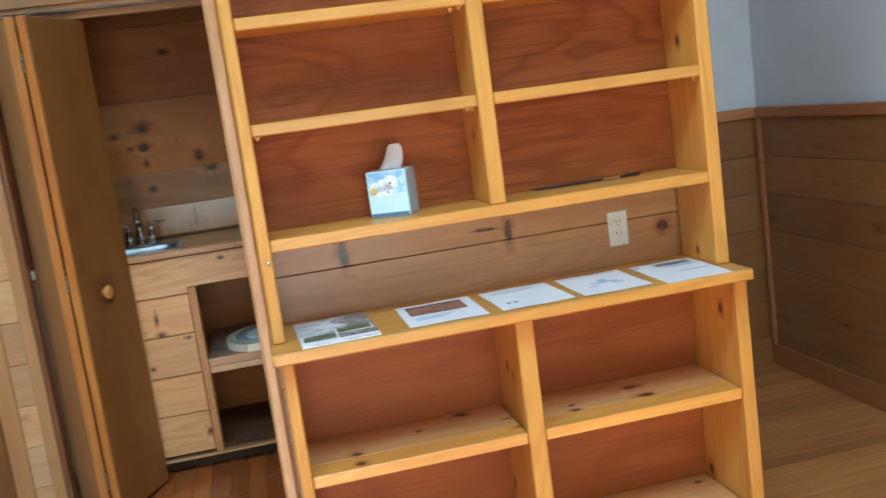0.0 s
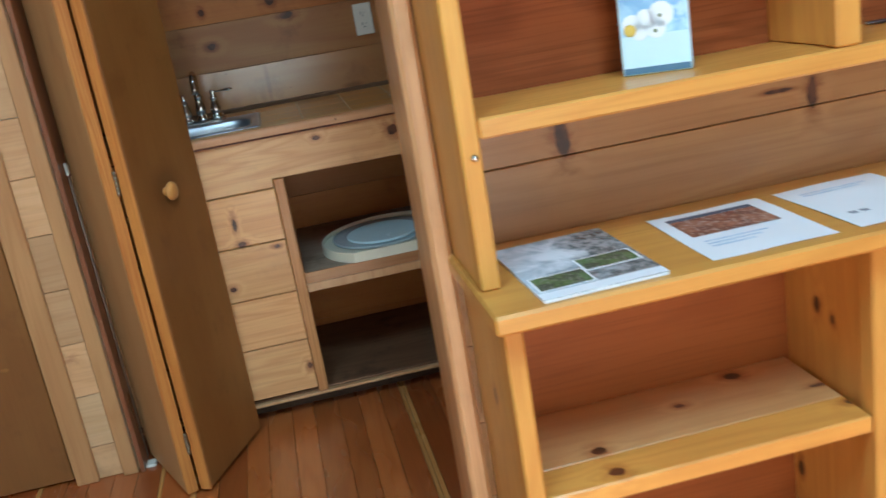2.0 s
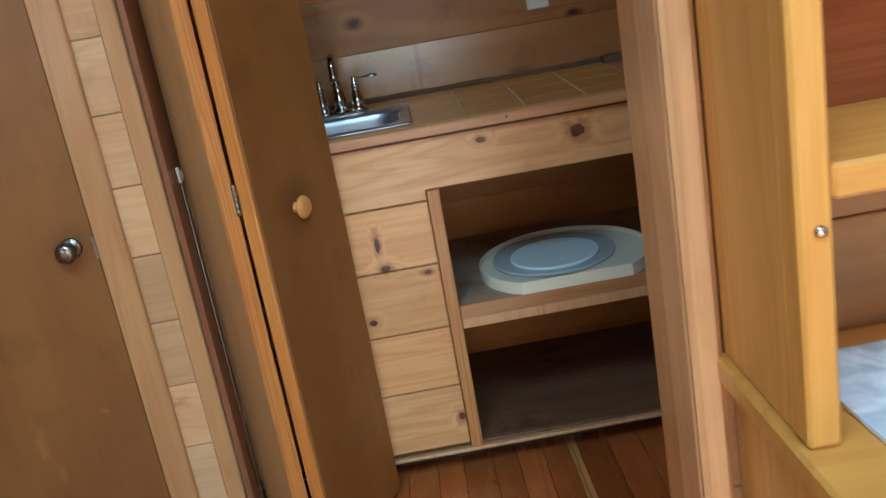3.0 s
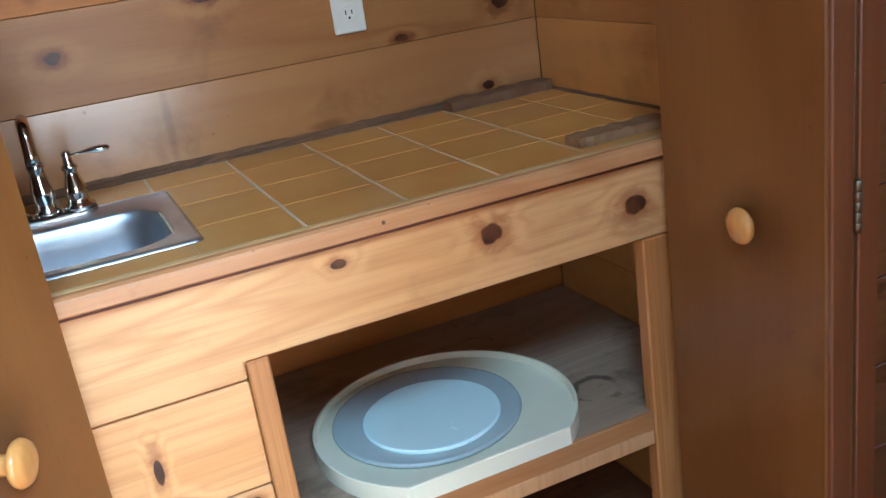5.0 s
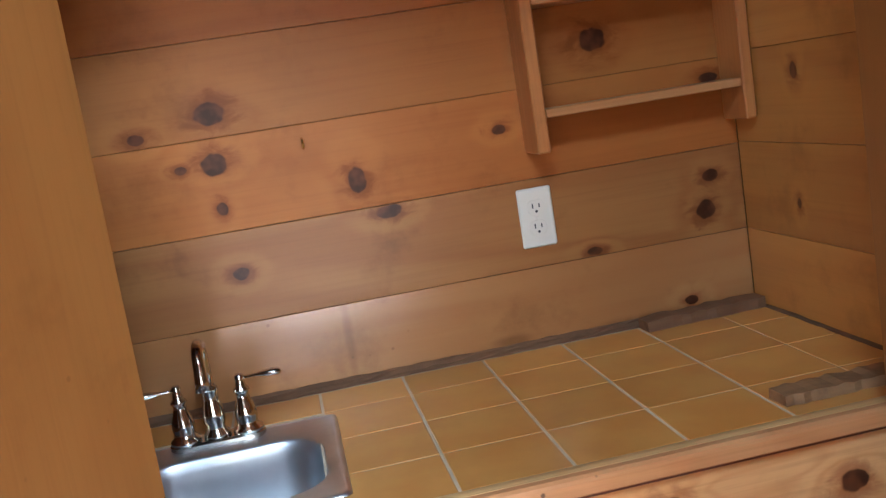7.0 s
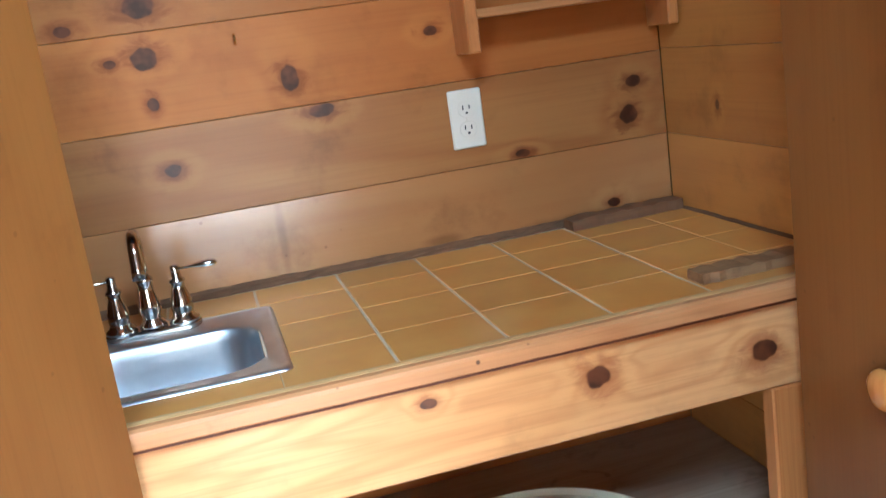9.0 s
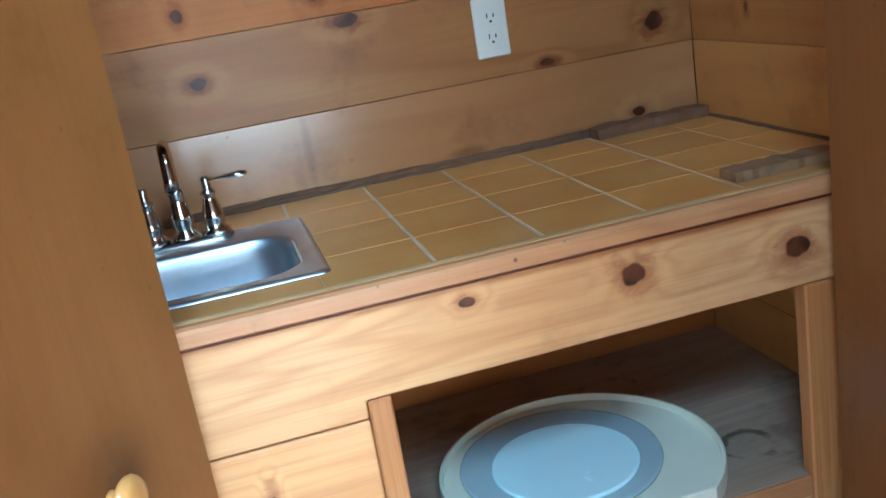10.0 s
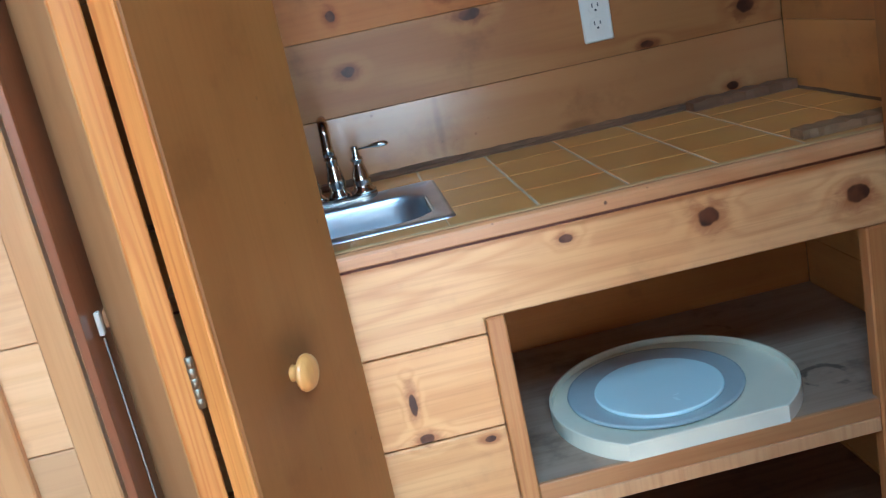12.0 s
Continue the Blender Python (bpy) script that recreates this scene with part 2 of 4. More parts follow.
m_shelfwall = wood("pine_behind_desk", (0.45, 0.245, 0.092), (0.37, 0.175, 0.06), (0.21, 0.08, 0.026), "x", knots=(
    kx(0.241, 1.036, 0.014, 0.042), kx(0.767, 1.023, 0.012, 0.033), kx(1.288, 0.96, 0.018, 0.018), kx(0.695, 1.039, 0.03, 0.004)))
def k3(x, y, z, rx, ry, rz):
    return ((x, y, z), (rx, ry, rz))


SHELF_KNOTS = tuple(k3(x, y, 0.479, rx, ry, 0.1) for x, y, rx, ry in (
    (0.173, 2.603, 0.016, 0.014), (0.177, 2.522, 0.017, 0.014), (0.525, 2.757, 0.017, 0.014), (0.377, 2.691, 0.012, 0.009),
    (0.666, 2.556, 0.017, 0.011), (0.652, 2.642, 0.02, 0.007), (1.073, 2.695, 0.022, 0.016), (1.083, 2.603, 0.024, 0.013), (0.852, 2.596, 0.013, 0.01), (0.853, 2.642, 0.012, 0.007))) + tuple(
    k3(x, y, 0.092, rx, ry, 0.1) for x, y, rx, ry in ((1.003, 2.671, 0.022, 0.016), (1.082, 2.583, 0.014, 0.008), (1.002, 2.509, 0.02, 0.014), (1.29, 2.737, 0.012, 0.008), (0.33, 2.62, 0.018, 0.013)))
PANEL_KNOTS = tuple(k3(x, y, z, 0.06, ry, rz) for x, y, z, ry, rz in (
    (0.675, 2.677, 0.633, 0.010, 0.019), (0.675, 2.625, 0.618, 0.006, 0.010), (0.675, 2.763, 0.217, 0.011, 0.018),
    (1.356, 2.597, 0.708, 0.012, 0.019), (1.356, 2.757, 0.118, 0.012, 0.020), (1.342, 2.684, 0.886, 0.009, 0.013), (1.342, 2.693, 1.538, 0.011, 0.016), (0.665, 2.687, 1.339, 0.008, 0.013),
    (0.016, 2.64, 0.62, 0.009, 0.018)))
m_amber_pale = wood("pale_pine_shelf", (0.66, 0.42, 0.17), (0.56, 0.32, 0.11), (0.34, 0.15, 0.045), "x", rough=0.4, coat=0.25, knots=SHELF_KNOTS)
m_amber_x = wood("amber_pine_x", *AMBER, "x", rough=0.38, coat=0.22)
m_amber_z = wood("amber_pine_z", *AMBER, "z", rough=0.48, coat=0.08, spec=0.35)
m_amber_panel = wood("amber_pine_panel", *AMBER, "z", rough=0.42, coat=0.2, knots=PANEL_KNOTS)
m_amber_shelf = wood("amber_pine_shelf", *AMBER, "x", rough=0.38, coat=0.25, knots=SHELF_KNOTS)
m_ply = wood("red_plywood", (0.35, 0.112, 0.03), (0.24, 0.069, 0.0175), (0.12, 0.031, 0.0085), "x", rings=8, rough=0.55, coat=0.0, spec=0.2, contrast=1.5, fib=0.3, wave=(1.6, 5.0))
m_ply_plain = wood("plain_red_plywood", (0.33, 0.096, 0.018), (0.25, 0.066, 0.012), (0.14, 0.034, 0.007), "x", rings=4, rough=0.5, coat=0.03, spec=0.25, contrast=1.25, fib=0.25, wave=(1.4, 4.5))
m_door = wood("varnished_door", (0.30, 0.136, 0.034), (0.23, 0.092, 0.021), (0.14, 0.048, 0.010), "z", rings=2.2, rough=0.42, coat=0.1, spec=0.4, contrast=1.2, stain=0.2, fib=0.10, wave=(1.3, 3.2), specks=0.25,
              smudges=(((-0.63, 3.84, 0.90), (0.10, 0.10, 0.085), 0.4), ((0.35, 3.79, 0.91), (0.12, 0.09, 0.085), 0.4), ((-1.2, 3.96, 0.86), (0.07, 0.1, 0.07), 0.3)),
              scuffs=(((-1.425, 3.97, 0.360), (0.018, 0.1, 0.07), 0.3), ((-1.395, 3.97, 0.260), (0.012, 0.1, 0.04), 0.25), ((-1.24, 3.97, 0.42), (0.02, 0.1, 0.008), 0.35)))
# lighter copy of the door wood: light from the west put into the colour
m_door_lit = wood("lit_door_face", (0.50, 0.30, 0.12), (0.42, 0.235, 0.088), (0.28, 0.14, 0.05), "z", rings=2, rough=0.5, coat=0.05, spec=0.3, stain=0.1, fib=0.08, wave=(1.3, 3.2))
m_edge = wood("door_edge", (0.60, 0.27, 0.060), (0.46, 0.155, 0.028), (0.28, 0.075, 0.014), "z", rings=16, rough=0.38, contrast=1.3, wave=(0.5, 24.0))
m_trim = wood("pine_trim", (0.56, 0.32, 0.13), (0.47, 0.235, 0.085), (0.30, 0.125, 0.04), "z", chance=0.25, rough=0.36)
m_trim_x = wood("pine_trim_x", (0.50, 0.26, 0.10), (0.43, 0.20, 0.07), (0.27, 0.10, 0.03), "x", rough=0.36)
m_trim_y = wood("pine_trim_y", (0.32, 0.14, 0.05), (0.27, 0.105, 0.035), (0.16, 0.058, 0.018), "y", rough=0.36)
m_post = wood("pine_post", (0.64, 0.39, 0.18), (0.55, 0.30, 0.12), (0.34, 0.14, 0.05), "z", chance=0.12, stain=0.1)
m_fir_y = wood("fir_floor_y", (0.44, 0.140, 0.032), (0.34, 0.094, 0.020), (0.18, 0.044, 0.010), "y", rings=10, rough=0.28, coat=0.45, vary=0.4, hue=0.9, hue_to=(0.72, 0.5, 0.42), fib=0.2)
m_fir_sap = wood("fir_sapwood", (0.64, 0.34, 0.095), (0.54, 0.26, 0.066), (0.36, 0.15, 0.036), "y", rings=10, rough=0.28, coat=0.45, vary=0.3)
m_fir_x = wood("fir_floor_x", (0.52, 0.235, 0.072), (0.41, 0.155, 0.043), (0.25, 0.078, 0.02), "x", rings=16, rough=0.55, coat=0.08, vary=0.6, spec=0.3)
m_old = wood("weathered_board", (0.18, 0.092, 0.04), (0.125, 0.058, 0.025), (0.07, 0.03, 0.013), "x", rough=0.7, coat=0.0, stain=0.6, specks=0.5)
m_scrap = wood("rough_scrap", (0.31, 0.175, 0.075), (0.17, 0.083, 0.034), (0.065, 0.027, 0.011), "x", rings=8, rough=0.75, coat=0.0, stain=0.7, specks=0.6)
m_worn_shelf = wood("worn_grey_shelf", (0.40, 0.31, 0.22), (0.31, 0.225, 0.15), (0.15, 0.09, 0.055), "x", rough=0.6, coat=0.05, stain=0.55,
                    marks=(((0.315, 4.185, 0), 0.045, 0.010, 0.75), ((0.20, 4.50, 0), 0.06, 0.008, 0.4)))
m_jamb = wood("reddish_jamb", (0.30, 0.12, 0.05), (0.24, 0.085, 0.035), (0.14, 0.045, 0.018), "z", rough=0.3)
m_stile = wood("red_stile", (0.52, 0.265, 0.085), (0.40, 0.165, 0.045), (0.22, 0.07, 0.018), "z", wave=(0.5, 14.0), rings=14, rough=0.45, coat=0.15, contrast=1.3)
m_cream = wood("cream_pine", (0.62, 0.44, 0.23), (0.53, 0.34, 0.155), (0.33, 0.18, 0.085), "x", chance=0.6, stain=0.3, hue=0.5, vary=0.35, rough=0.45, coat=0.15, fib=0.2)
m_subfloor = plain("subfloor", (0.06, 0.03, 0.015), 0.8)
m_groove = plain("board_backing", (0.16, 0.075, 0.03), 0.7)
m_white = plain("white_paint", (0.58, 0.62, 0.66), 0.6, spots=0.04, bump=0.3, scale=60)
m_plastic = plain("ivory_plastic", (0.72, 0.67, 0.57), 0.35, spots=0.03)
m_slot = plain("slot_dark", (0.02, 0.02, 0.02), 0.5)
m_paper = plain("paper", (0.82, 0.83, 0.84), 0.55, spots=0.03, scale=12)
m_ink = plain("ink", (0.12, 0.13, 0.17), 0.6)
m_ink_pale = plain("pale_blue_ink", (0.42, 0.55, 0.72), 0.6)


def finish_tiles():
    k = Nodes("mustard_tile")
    p, rnd = k.coords(), k.random()
    p2 = k.vec("ADD", k.place(), k.vec("MULTIPLY", k.tree_vec(rnd), (0.3, 0.2, 0.1)))
    n1, n2 = k.noise(p2, 9, 4), k.noise(p2, 140, 2)
    col = k.mix(k.ramp(n1, 0.3, 0.7), (0.61, 0.258, 0.052), (0.69, 0.335, 0.078))
    col = k.mix(1.0, col, k.grey(k.math("ADD", k.math("MULTIPLY", rnd, 0.26), 0.84)), "MULTIPLY")
    k.bump(k.math("ADD", n1, k.math("MULTIPLY", n2, 0.15)), 0.25, 0.0015)
    return k.surface(col, k.math("ADD", k.math("MULTIPLY", n1, 0.2), 0.24), coat=0.25)


def finish_steel():
    k = Nodes("brushed_steel")
    p = k.coords()
    n = k.noise(k.vec("MULTIPLY", p, (6, 90, 90)), 4, 3)
    col = k.mix(k.ramp(k.noise(p, 11, 4), 0.3, 0.7), (0.60, 0.62, 0.65), (0.72, 0.74, 0.76))
    k.bump(n, 0.03, 0.0002)
    return k.surface(col, k.math("ADD", k.math("MULTIPLY", n, 0.08), 0.34), 1.0)


def finish_cover():
    """The magazine's cover: pale sky over grey rock."""
    k = Nodes("magazine_cover")
    p = k.coords()
    sep = k.tree.nodes.new("ShaderNodeSeparateXYZ")
    k.put(sep.inputs[0], p)
    n = k.noise(p, 16, 5, 0.6, 0.6)
    slope = k.math("ADD", k.math("MULTIPLY", sep.outputs[0], -3.2), k.math("MULTIPLY", sep.outputs[1], 0.6))
    snow = k.ramp(k.math("ADD", n, slope), 0.05, 0.42)
    trees = k.mix(k.ramp(k.noise(p, 55, 4, 0.7), 0.4, 0.62), (0.10, 0.12, 0.12), (0.36, 0.38, 0.39))
    col = k.mix(snow, trees, k.mix(k.ramp(n, 0.35, 0.65), (0.46, 0.54, 0.60), (0.78, 0.83, 0.87)))
    return k.surface(col, 0.22, coat=0.4)


def finish_photo(name, a, b, c, scale):
    k = Nodes(name)
    p = k.coords()
    n, m = k.noise(p, scale, 4, 0.6, 0.8), k.noise(p, scale * 2.3, 3)
    col = k.mix(k.ramp(n, 0.4, 0.6), a, b)
    col = k.mix(k.ramp(m, 0.52, 0.62, 0, 0.8), col, c)
    return k.surface(col, 0.3, coat=0.2)


m_tile, m_steel = finish_tiles(), finish_steel()
m_grout = plain("pale_grout", (0.64, 0.50, 0.34), 0.85, spots=0.3, scale=18)
m_caulk = plain("dirty_caulk", (0.17, 0.078, 0.033), 0.85, spots=0.4, scale=20)
m_chrome = plain("polished_chrome", (0.62, 0.58, 0.52), 0.12, 1.0, spots=0.06, bump=0.0)
# near-black red: the shade under the counter edge, put into a colour
m_shadow_line = plain("shadow_line_red", (0.13, 0.04, 0.02), 0.6, spots=0.3)
m_brass = plain("yellow_brass", (0.72, 0.48, 0.16), 0.25, 1.0)
m_shelf_wood = wood("orange_pine", (0.46, 0.20, 0.055), (0.37, 0.135, 0.034), (0.20, 0.06, 0.016), "z", chance=0.2, rough=0.4, coat=0.2, stain=0.3, rings=8)
m_nickel = plain("dull_nickel", (0.27, 0.24, 0.20), 0.28, 1.0)
m_hinge = plain("hinge_metal", (0.33, 0.28, 0.20), 0.5, 1.0, spots=0.3)
m_knob = wood("wooden_knob", (0.70, 0.37, 0.105), (0.62, 0.29, 0.07), (0.44, 0.17, 0.035), "z", rough=0.28, coat=0.6, vary=0.05)
m_tray = plain("cream_enamel", (0.84, 0.80, 0.62), 0.35, spots=0.08, scale=8, coat=0.2)
m_disc = plain("frosted_plate", (0.58, 0.66, 0.66), 0.3, spots=0.06, scale=6, coat=0.3)
m_disc_rim = plain("plate_rim", (0.46, 0.53, 0.54), 0.2, spots=0.05, coat=0.4)
m_disc_top = plain("pale_plate", (0.76, 0.95, 0.96), 0.25, spots=0.04, scale=6, coat=0.3)
m_cover = finish_cover()
m_photo_green = finish_photo("photo_meadow", (0.03, 0.05, 0.025), (0.10, 0.19, 0.05), (0.30, 0.31, 0.30), 45)
m_photo_room = finish_photo("photo_warm_room", (0.16, 0.045, 0.025), (0.34, 0.14, 0.08), (0.50, 0.42, 0.38), 35)
m_box_blue = finish_photo("tissue_box_print", (0.28, 0.52, 0.80), (0.45, 0.70, 0.90), (0.62, 0.82, 0.93), 14)
m_box_pale = plain("tissue_box_pale", (0.66, 0.84, 0.90), 0.4, spots=0.06, scale=14)
m_box_leaf = plain("printed_leaf", (0.10, 0.16, 0.05), 0.5)
# darker blue that carries the shade on the box's right side
m_box_shaded = plain("tissue_box_shaded", (0.42, 0.55, 0.66), 0.4, spots=0.15, scale=15)
m_box_band = plain("tissue_box_band", (0.10, 0.20, 0.30), 0.4)
m_yellow = plain("printed_yellow", (0.70, 0.52, 0.10), 0.5)
m_blossom = plain("printed_white", (0.84, 0.89, 0.92), 0.4, spots=0.04)
m_tissue = plain("tissue", (0.80, 0.80, 0.82), 0.8, spots=0.05)
m_rod = plain("dark_metal", (0.10, 0.08, 0.08), 0.3, 0.8)


# ---- mesh helpers ----
def box(x0, x1, y0, y1, z0, z1, bevel=0.002, seg=1):
    bm = bmesh.new()
    bmesh.ops.create_cube(bm, size=1)
    for v in bm.verts:
        v.co = Vector(((x0 + x1) / 2 + v.co.x * (x1 - x0), (y0 + y1) / 2 + v.co.y * (y1 - y0), (z0 + z1) / 2 + v.co.z * (z1 - z0)))
    if bevel:
        bmesh.ops.bevel(bm, geom=bm.edges[:] , offset=bevel, segments=seg, affect="EDGES", profile=0.6)
    return bm


def lathe(profile, steps=24, centre=(0, 0, 0), axis="z"):
    """A turned shape from (radius, height) pairs."""
    bm = bmesh.new()
    turn = {"z": Matrix.Identity(3), "y": Matrix.Rotation(radians(90), 3, "X"), "x": Matrix.Rotation(radians(90), 3, "Y")}[axis]
    loops = []
    for r, h in profile:
        loops.append([bm.verts.new(turn @ Vector((r * math.cos(a), r * math.sin(a), h)) + Vector(centre))
                      for a in (2 * math.pi * i / steps for i in range(steps))])
    for a, b in zip(loops, loops[1:]):
        for i in range(steps):
            bm.faces.new((a[i], a[(i + 1) % steps], b[(i + 1) % steps], b[i]))
    bm.faces.new(loops[0][::-1])
    bm.faces.new(loops[-1])
    bmesh.ops.recalc_face_normals(bm, faces=bm.faces)
    for f in bm.faces:
        f.smooth = len(f.verts) == 4
    return bm


def tube(points, radii, steps=14):
    """A round bar along points."""
    bm = bmesh.new()
    pts = [Vector(p) for p in points]
    loops, side = [], None
    for i, p in enumerate(pts):
        d = (pts[min(i + 1, len(pts) - 1)] - pts[max(i - 1, 0)]).normalized()
        if side is None:
            side = d.orthogonal().normalized()
        side = (side - d * side.dot(d)).normalized()
        up = d.cross(side)
        r = radii[i] if isinstance(radii, (list, tuple)) else radii
        loops.append([bm.verts.new(p + r * (side * math.cos(a) + up * math.sin(a))) for a in (2 * math.pi * j / steps for j in range(steps))])
    for a, b in zip(loops, loops[1:]):
        for i in range(steps):
            bm.faces.new((a[i], a[(i + 1) % steps], b[(i + 1) % steps], b[i]))
    bm.faces.new(loops[0][::-1])
    bm.faces.new(loops[-1])
    bmesh.ops.recalc_face_normals(bm, faces=bm.faces)
    for f in bm.faces:
        f.smooth = len(f.verts) == 4
    return bm


def outline(points, z0, z1, bevel=0.0):
    """A plate with this outline."""
    bm = bmesh.new()
    face = bm.faces.new([bm.verts.new((x, y, z0)) for x, y in points])
    up = bmesh.ops.extrude_face_region(bm, geom=[face])
    for v in up["geom"]:
        if isinstance(v, bmesh.types.BMVert):
            v.co.z = z1
    bmesh.ops.recalc_face_normals(bm, faces=bm.faces)
    if bevel:
        bmesh.ops.bevel(bm, geom=bm.edges[:], offset=bevel, segments=1, affect="EDGES")
    return bm


def along_x(profile, x0, x1, n=1, wobble=0.0):
    """A bar along x with the (y, z) profile; wobble: how uneven its edges run."""
    bm = bmesh.new()
    rnd = random.Random(len(profile) * 10 + n)
    loops = []
    for i in range(n + 1):
        x = x0 + (x1 - x0) * i / n
        loops.append([bm.verts.new((x, y + rnd.uniform(-wobble, wobble), z + rnd.uniform(-wobble, wobble) * 0.6)) for y, z in profile])
    m = len(profile)
    for a, b in zip(loops, loops[1:]):
        for i in range(m):
            bm.faces.new((a[i], a[(i + 1) % m], b[(i + 1) % m], b[i]))
    bm.faces.new(loops[0][::-1])
    bm.faces.new(loops[-1])
    bmesh.ops.recalc_face_normals(bm, faces=bm.faces)
    return bm


def link(name, bm, material, parent=None, at=(0, 0, 0)):
    data = bpy.data.meshes.new(name)
    bm.to_mesh(data)
    bm.free()
    data.materials.append(material)
    ob = new(name, data)
    ob.location = at
    if parent:
        ob.parent = parent
    return ob


def part(name, bm, material, parent, label=""):
    """One mesh under a thing; bm is in the thing's own coordinates."""
    return tagged(link(name, bm, material, parent), label)


def slab(name, b, material, parent, label="", bevel=0.002):
    """A board b = (x0, x1, y0, y1, z0, z1) in its parent's coordinates, with its origin in its middle."""
    c = ((b[0] + b[1]) / 2, (b[2] + b[3]) / 2, (b[4] + b[5]) / 2)
    h = [(b[i + 1] - b[i]) / 2 for i in (0, 2, 4)]
    ob = link(name, box(-h[0], h[0], -h[1], h[1], -h[2], h[2], bevel), material, parent, c)
    return tagged(ob, label)


def thing(name, label, category, at, group="", turn=0.0):
    ob = new(name)
    ob.empty_display_size = 0.05
    ob.location = at
    ob.rotation_euler = (0, 0, radians(turn))
    return tagged(ob, label, category, group)


def setting(name, b, material, label, category="wall", bevel=0.0):
    ob = link(name, box(*b, bevel), material)
    return tagged(ob, label, category, "", "structure")


def holed(name, b, holes, material, label, axis):
    """A wall with openings: holes as (a0, a1, z0, z1) along the axis in which it runs."""
    x0, x1, y0, y1, z0, z1 = b
    lo, hi = (x0, x1) if axis == "x" else (y0, y1)
    bm = bmesh.new()

    def add(a0, a1, c0, c1):
        if a1 - a0 < 1e-4 or c1 - c0 < 1e-4:
            return
        piece = box(a0, a1, y0, y1, c0, c1, 0) if axis == "x" else box(x0, x1, a0, a1, c0, c1, 0)
        tmp = bpy.data.meshes.new("tmp")
        piece.to_mesh(tmp)
        piece.free()
        bm.from_mesh(tmp)
        bpy.data.meshes.remove(tmp)
    at = lo
    for a0, a1, c0, c1 in sorted(holes):
        add(at, a0, z0, z1)
        add(a0, a1, z0, c0)
        add(a0, a1, c1, z1)
        at = a1
    add(at, hi, z0, z1)
    return tagged(link(name, bm, material), label, "wall", "", "structure")


# ---- the large structure ----
NY = 3.95  # front face of the north wall
floor = setting("floor", (X0, X1, Y0, Y1 + 0.75, -0.12, -0.021), m_subfloor, "strip floor of reddish fir boards", "floor")


def ceiling_with_holes():
    (ax0, ax1, ay0, ay1), (bx0, bx1, by0, by1) = SKYLIGHTS
    west, east, south, north = X0 - 0.12, X1 + 0.14, Y0 - 0.12, Y1 + 0.75
    bm = bmesh.new()
    for p in ((west, ax0, south, north), (ax0, ax1, south, ay0), (ax0, ax1, ay1, north), (ax1, bx0, south, north),
              (bx0, bx1, south, by0), (bx0, bx1, by1, north), (bx1, east, south, north)):
        piece = box(*p, TOP, TOP + 0.12, 0)
        tmp = bpy.data.meshes.new("tmp")
        piece.to_mesh(tmp)
        piece.free()
        bm.from_mesh(tmp)
        bpy.data.meshes.remove(tmp)
    return tagged(link("ceiling", bm, m_wall_x), "unseen dark pine ceiling with two added skylights", "ceiling", "", "structure")


# out of view; its dark pine is chosen to cut bounced light
ceiling = ceiling_with_holes()
# opaque panes out of view, added to block the sun above the skylight lamps
for x0, x1, y0, y1 in SKYLIGHTS:
    setting("window_skylight", (x0 - 0.05, x1 + 0.05, y0 - 0.05, y1 + 0.05, TOP + 0.121, TOP + 0.14), m_plastic, "unseen opaque pane that keeps the sun out of an added skylight", "window")
wall_east = setting("wall_east", (X1 + 0.016, X1 + 0.14, Y0 - 0.12, Y1 + 0.75, 0, TOP), m_white, "white wall above a varnished pine wainscot")
# south and west walls are unseen, dark so that less light bounces
wall_south = holed("wall_south", (X0 - 0.12, X1 + 0.016, Y0 - 0.12, Y0, 0, TOP),
                   [(WIN_S[0] - WIN_S[1] / 2, WIN_S[0] + WIN_S[1] / 2, WIN_S[2], WIN_S[3])], m_wall_x, "pine wall with a glazed sliding door", "x")
wall_west = holed("wall_west", (X0 - 0.12, X0, Y0, Y1 + 0.75, 0, TOP),
                  [(WIN_W[0] - WIN_W[1] / 2, WIN_W[0] + WIN_W[1] / 2, WIN_W[2], WIN_W[3])], m_wall_y, "pine wall with a window", "y")
DOOR = (-1.95, -1.134)
CLOSET = (-0.93, 0.47)
wall_north = holed("wall_north", (X0, X1 + 0.016, NY + 0.016, Y1 - 0.002, 0, TOP),
                   [(DOOR[0], DOOR[1], 0, 2.03), (CLOSET[0], CLOSET[1], 0, 2.0)], m_white, "pine-boarded wall with a door and a closet opening", "x")
wall_back = setting("closet_wall_back", (-1.0, 0.556, 4.689, 4.75, 0, TOP), m_groove, "back wall of the closet, knotty pine boards")
wall_side = setting("closet_wall_side", (0.556, 0.64, Y1, 4.75, 0, TOP), m_groove, "side wall of the closet, knotty pine boards")
wall_side_l = setting("closet_wall_left", (-1.06, -1.0, Y1, 4.75, 0, TOP), m_wall_y, "side wall of the closet, pine boards")
wall_hall = setting("door_backing", (DOOR[0] - 0.1, DOOR[1] + 0.05, Y1 + 0.01, Y1 + 0.05, 0, 2.1), m_groove, "dark space behind the door")
partition = setting("partition", (-0.03, 1.40, 2.826, 2.975, 0, TOP), m_groove, "boarded partition behind the bookshelf")
ground = setting("ground", (-60, 60, -60, 60, -0.6, -0.5), plain("grass", (0.06, 0.09, 0.03), 0.9, spots=0.4, scale=3), "open ground outside", "ground")


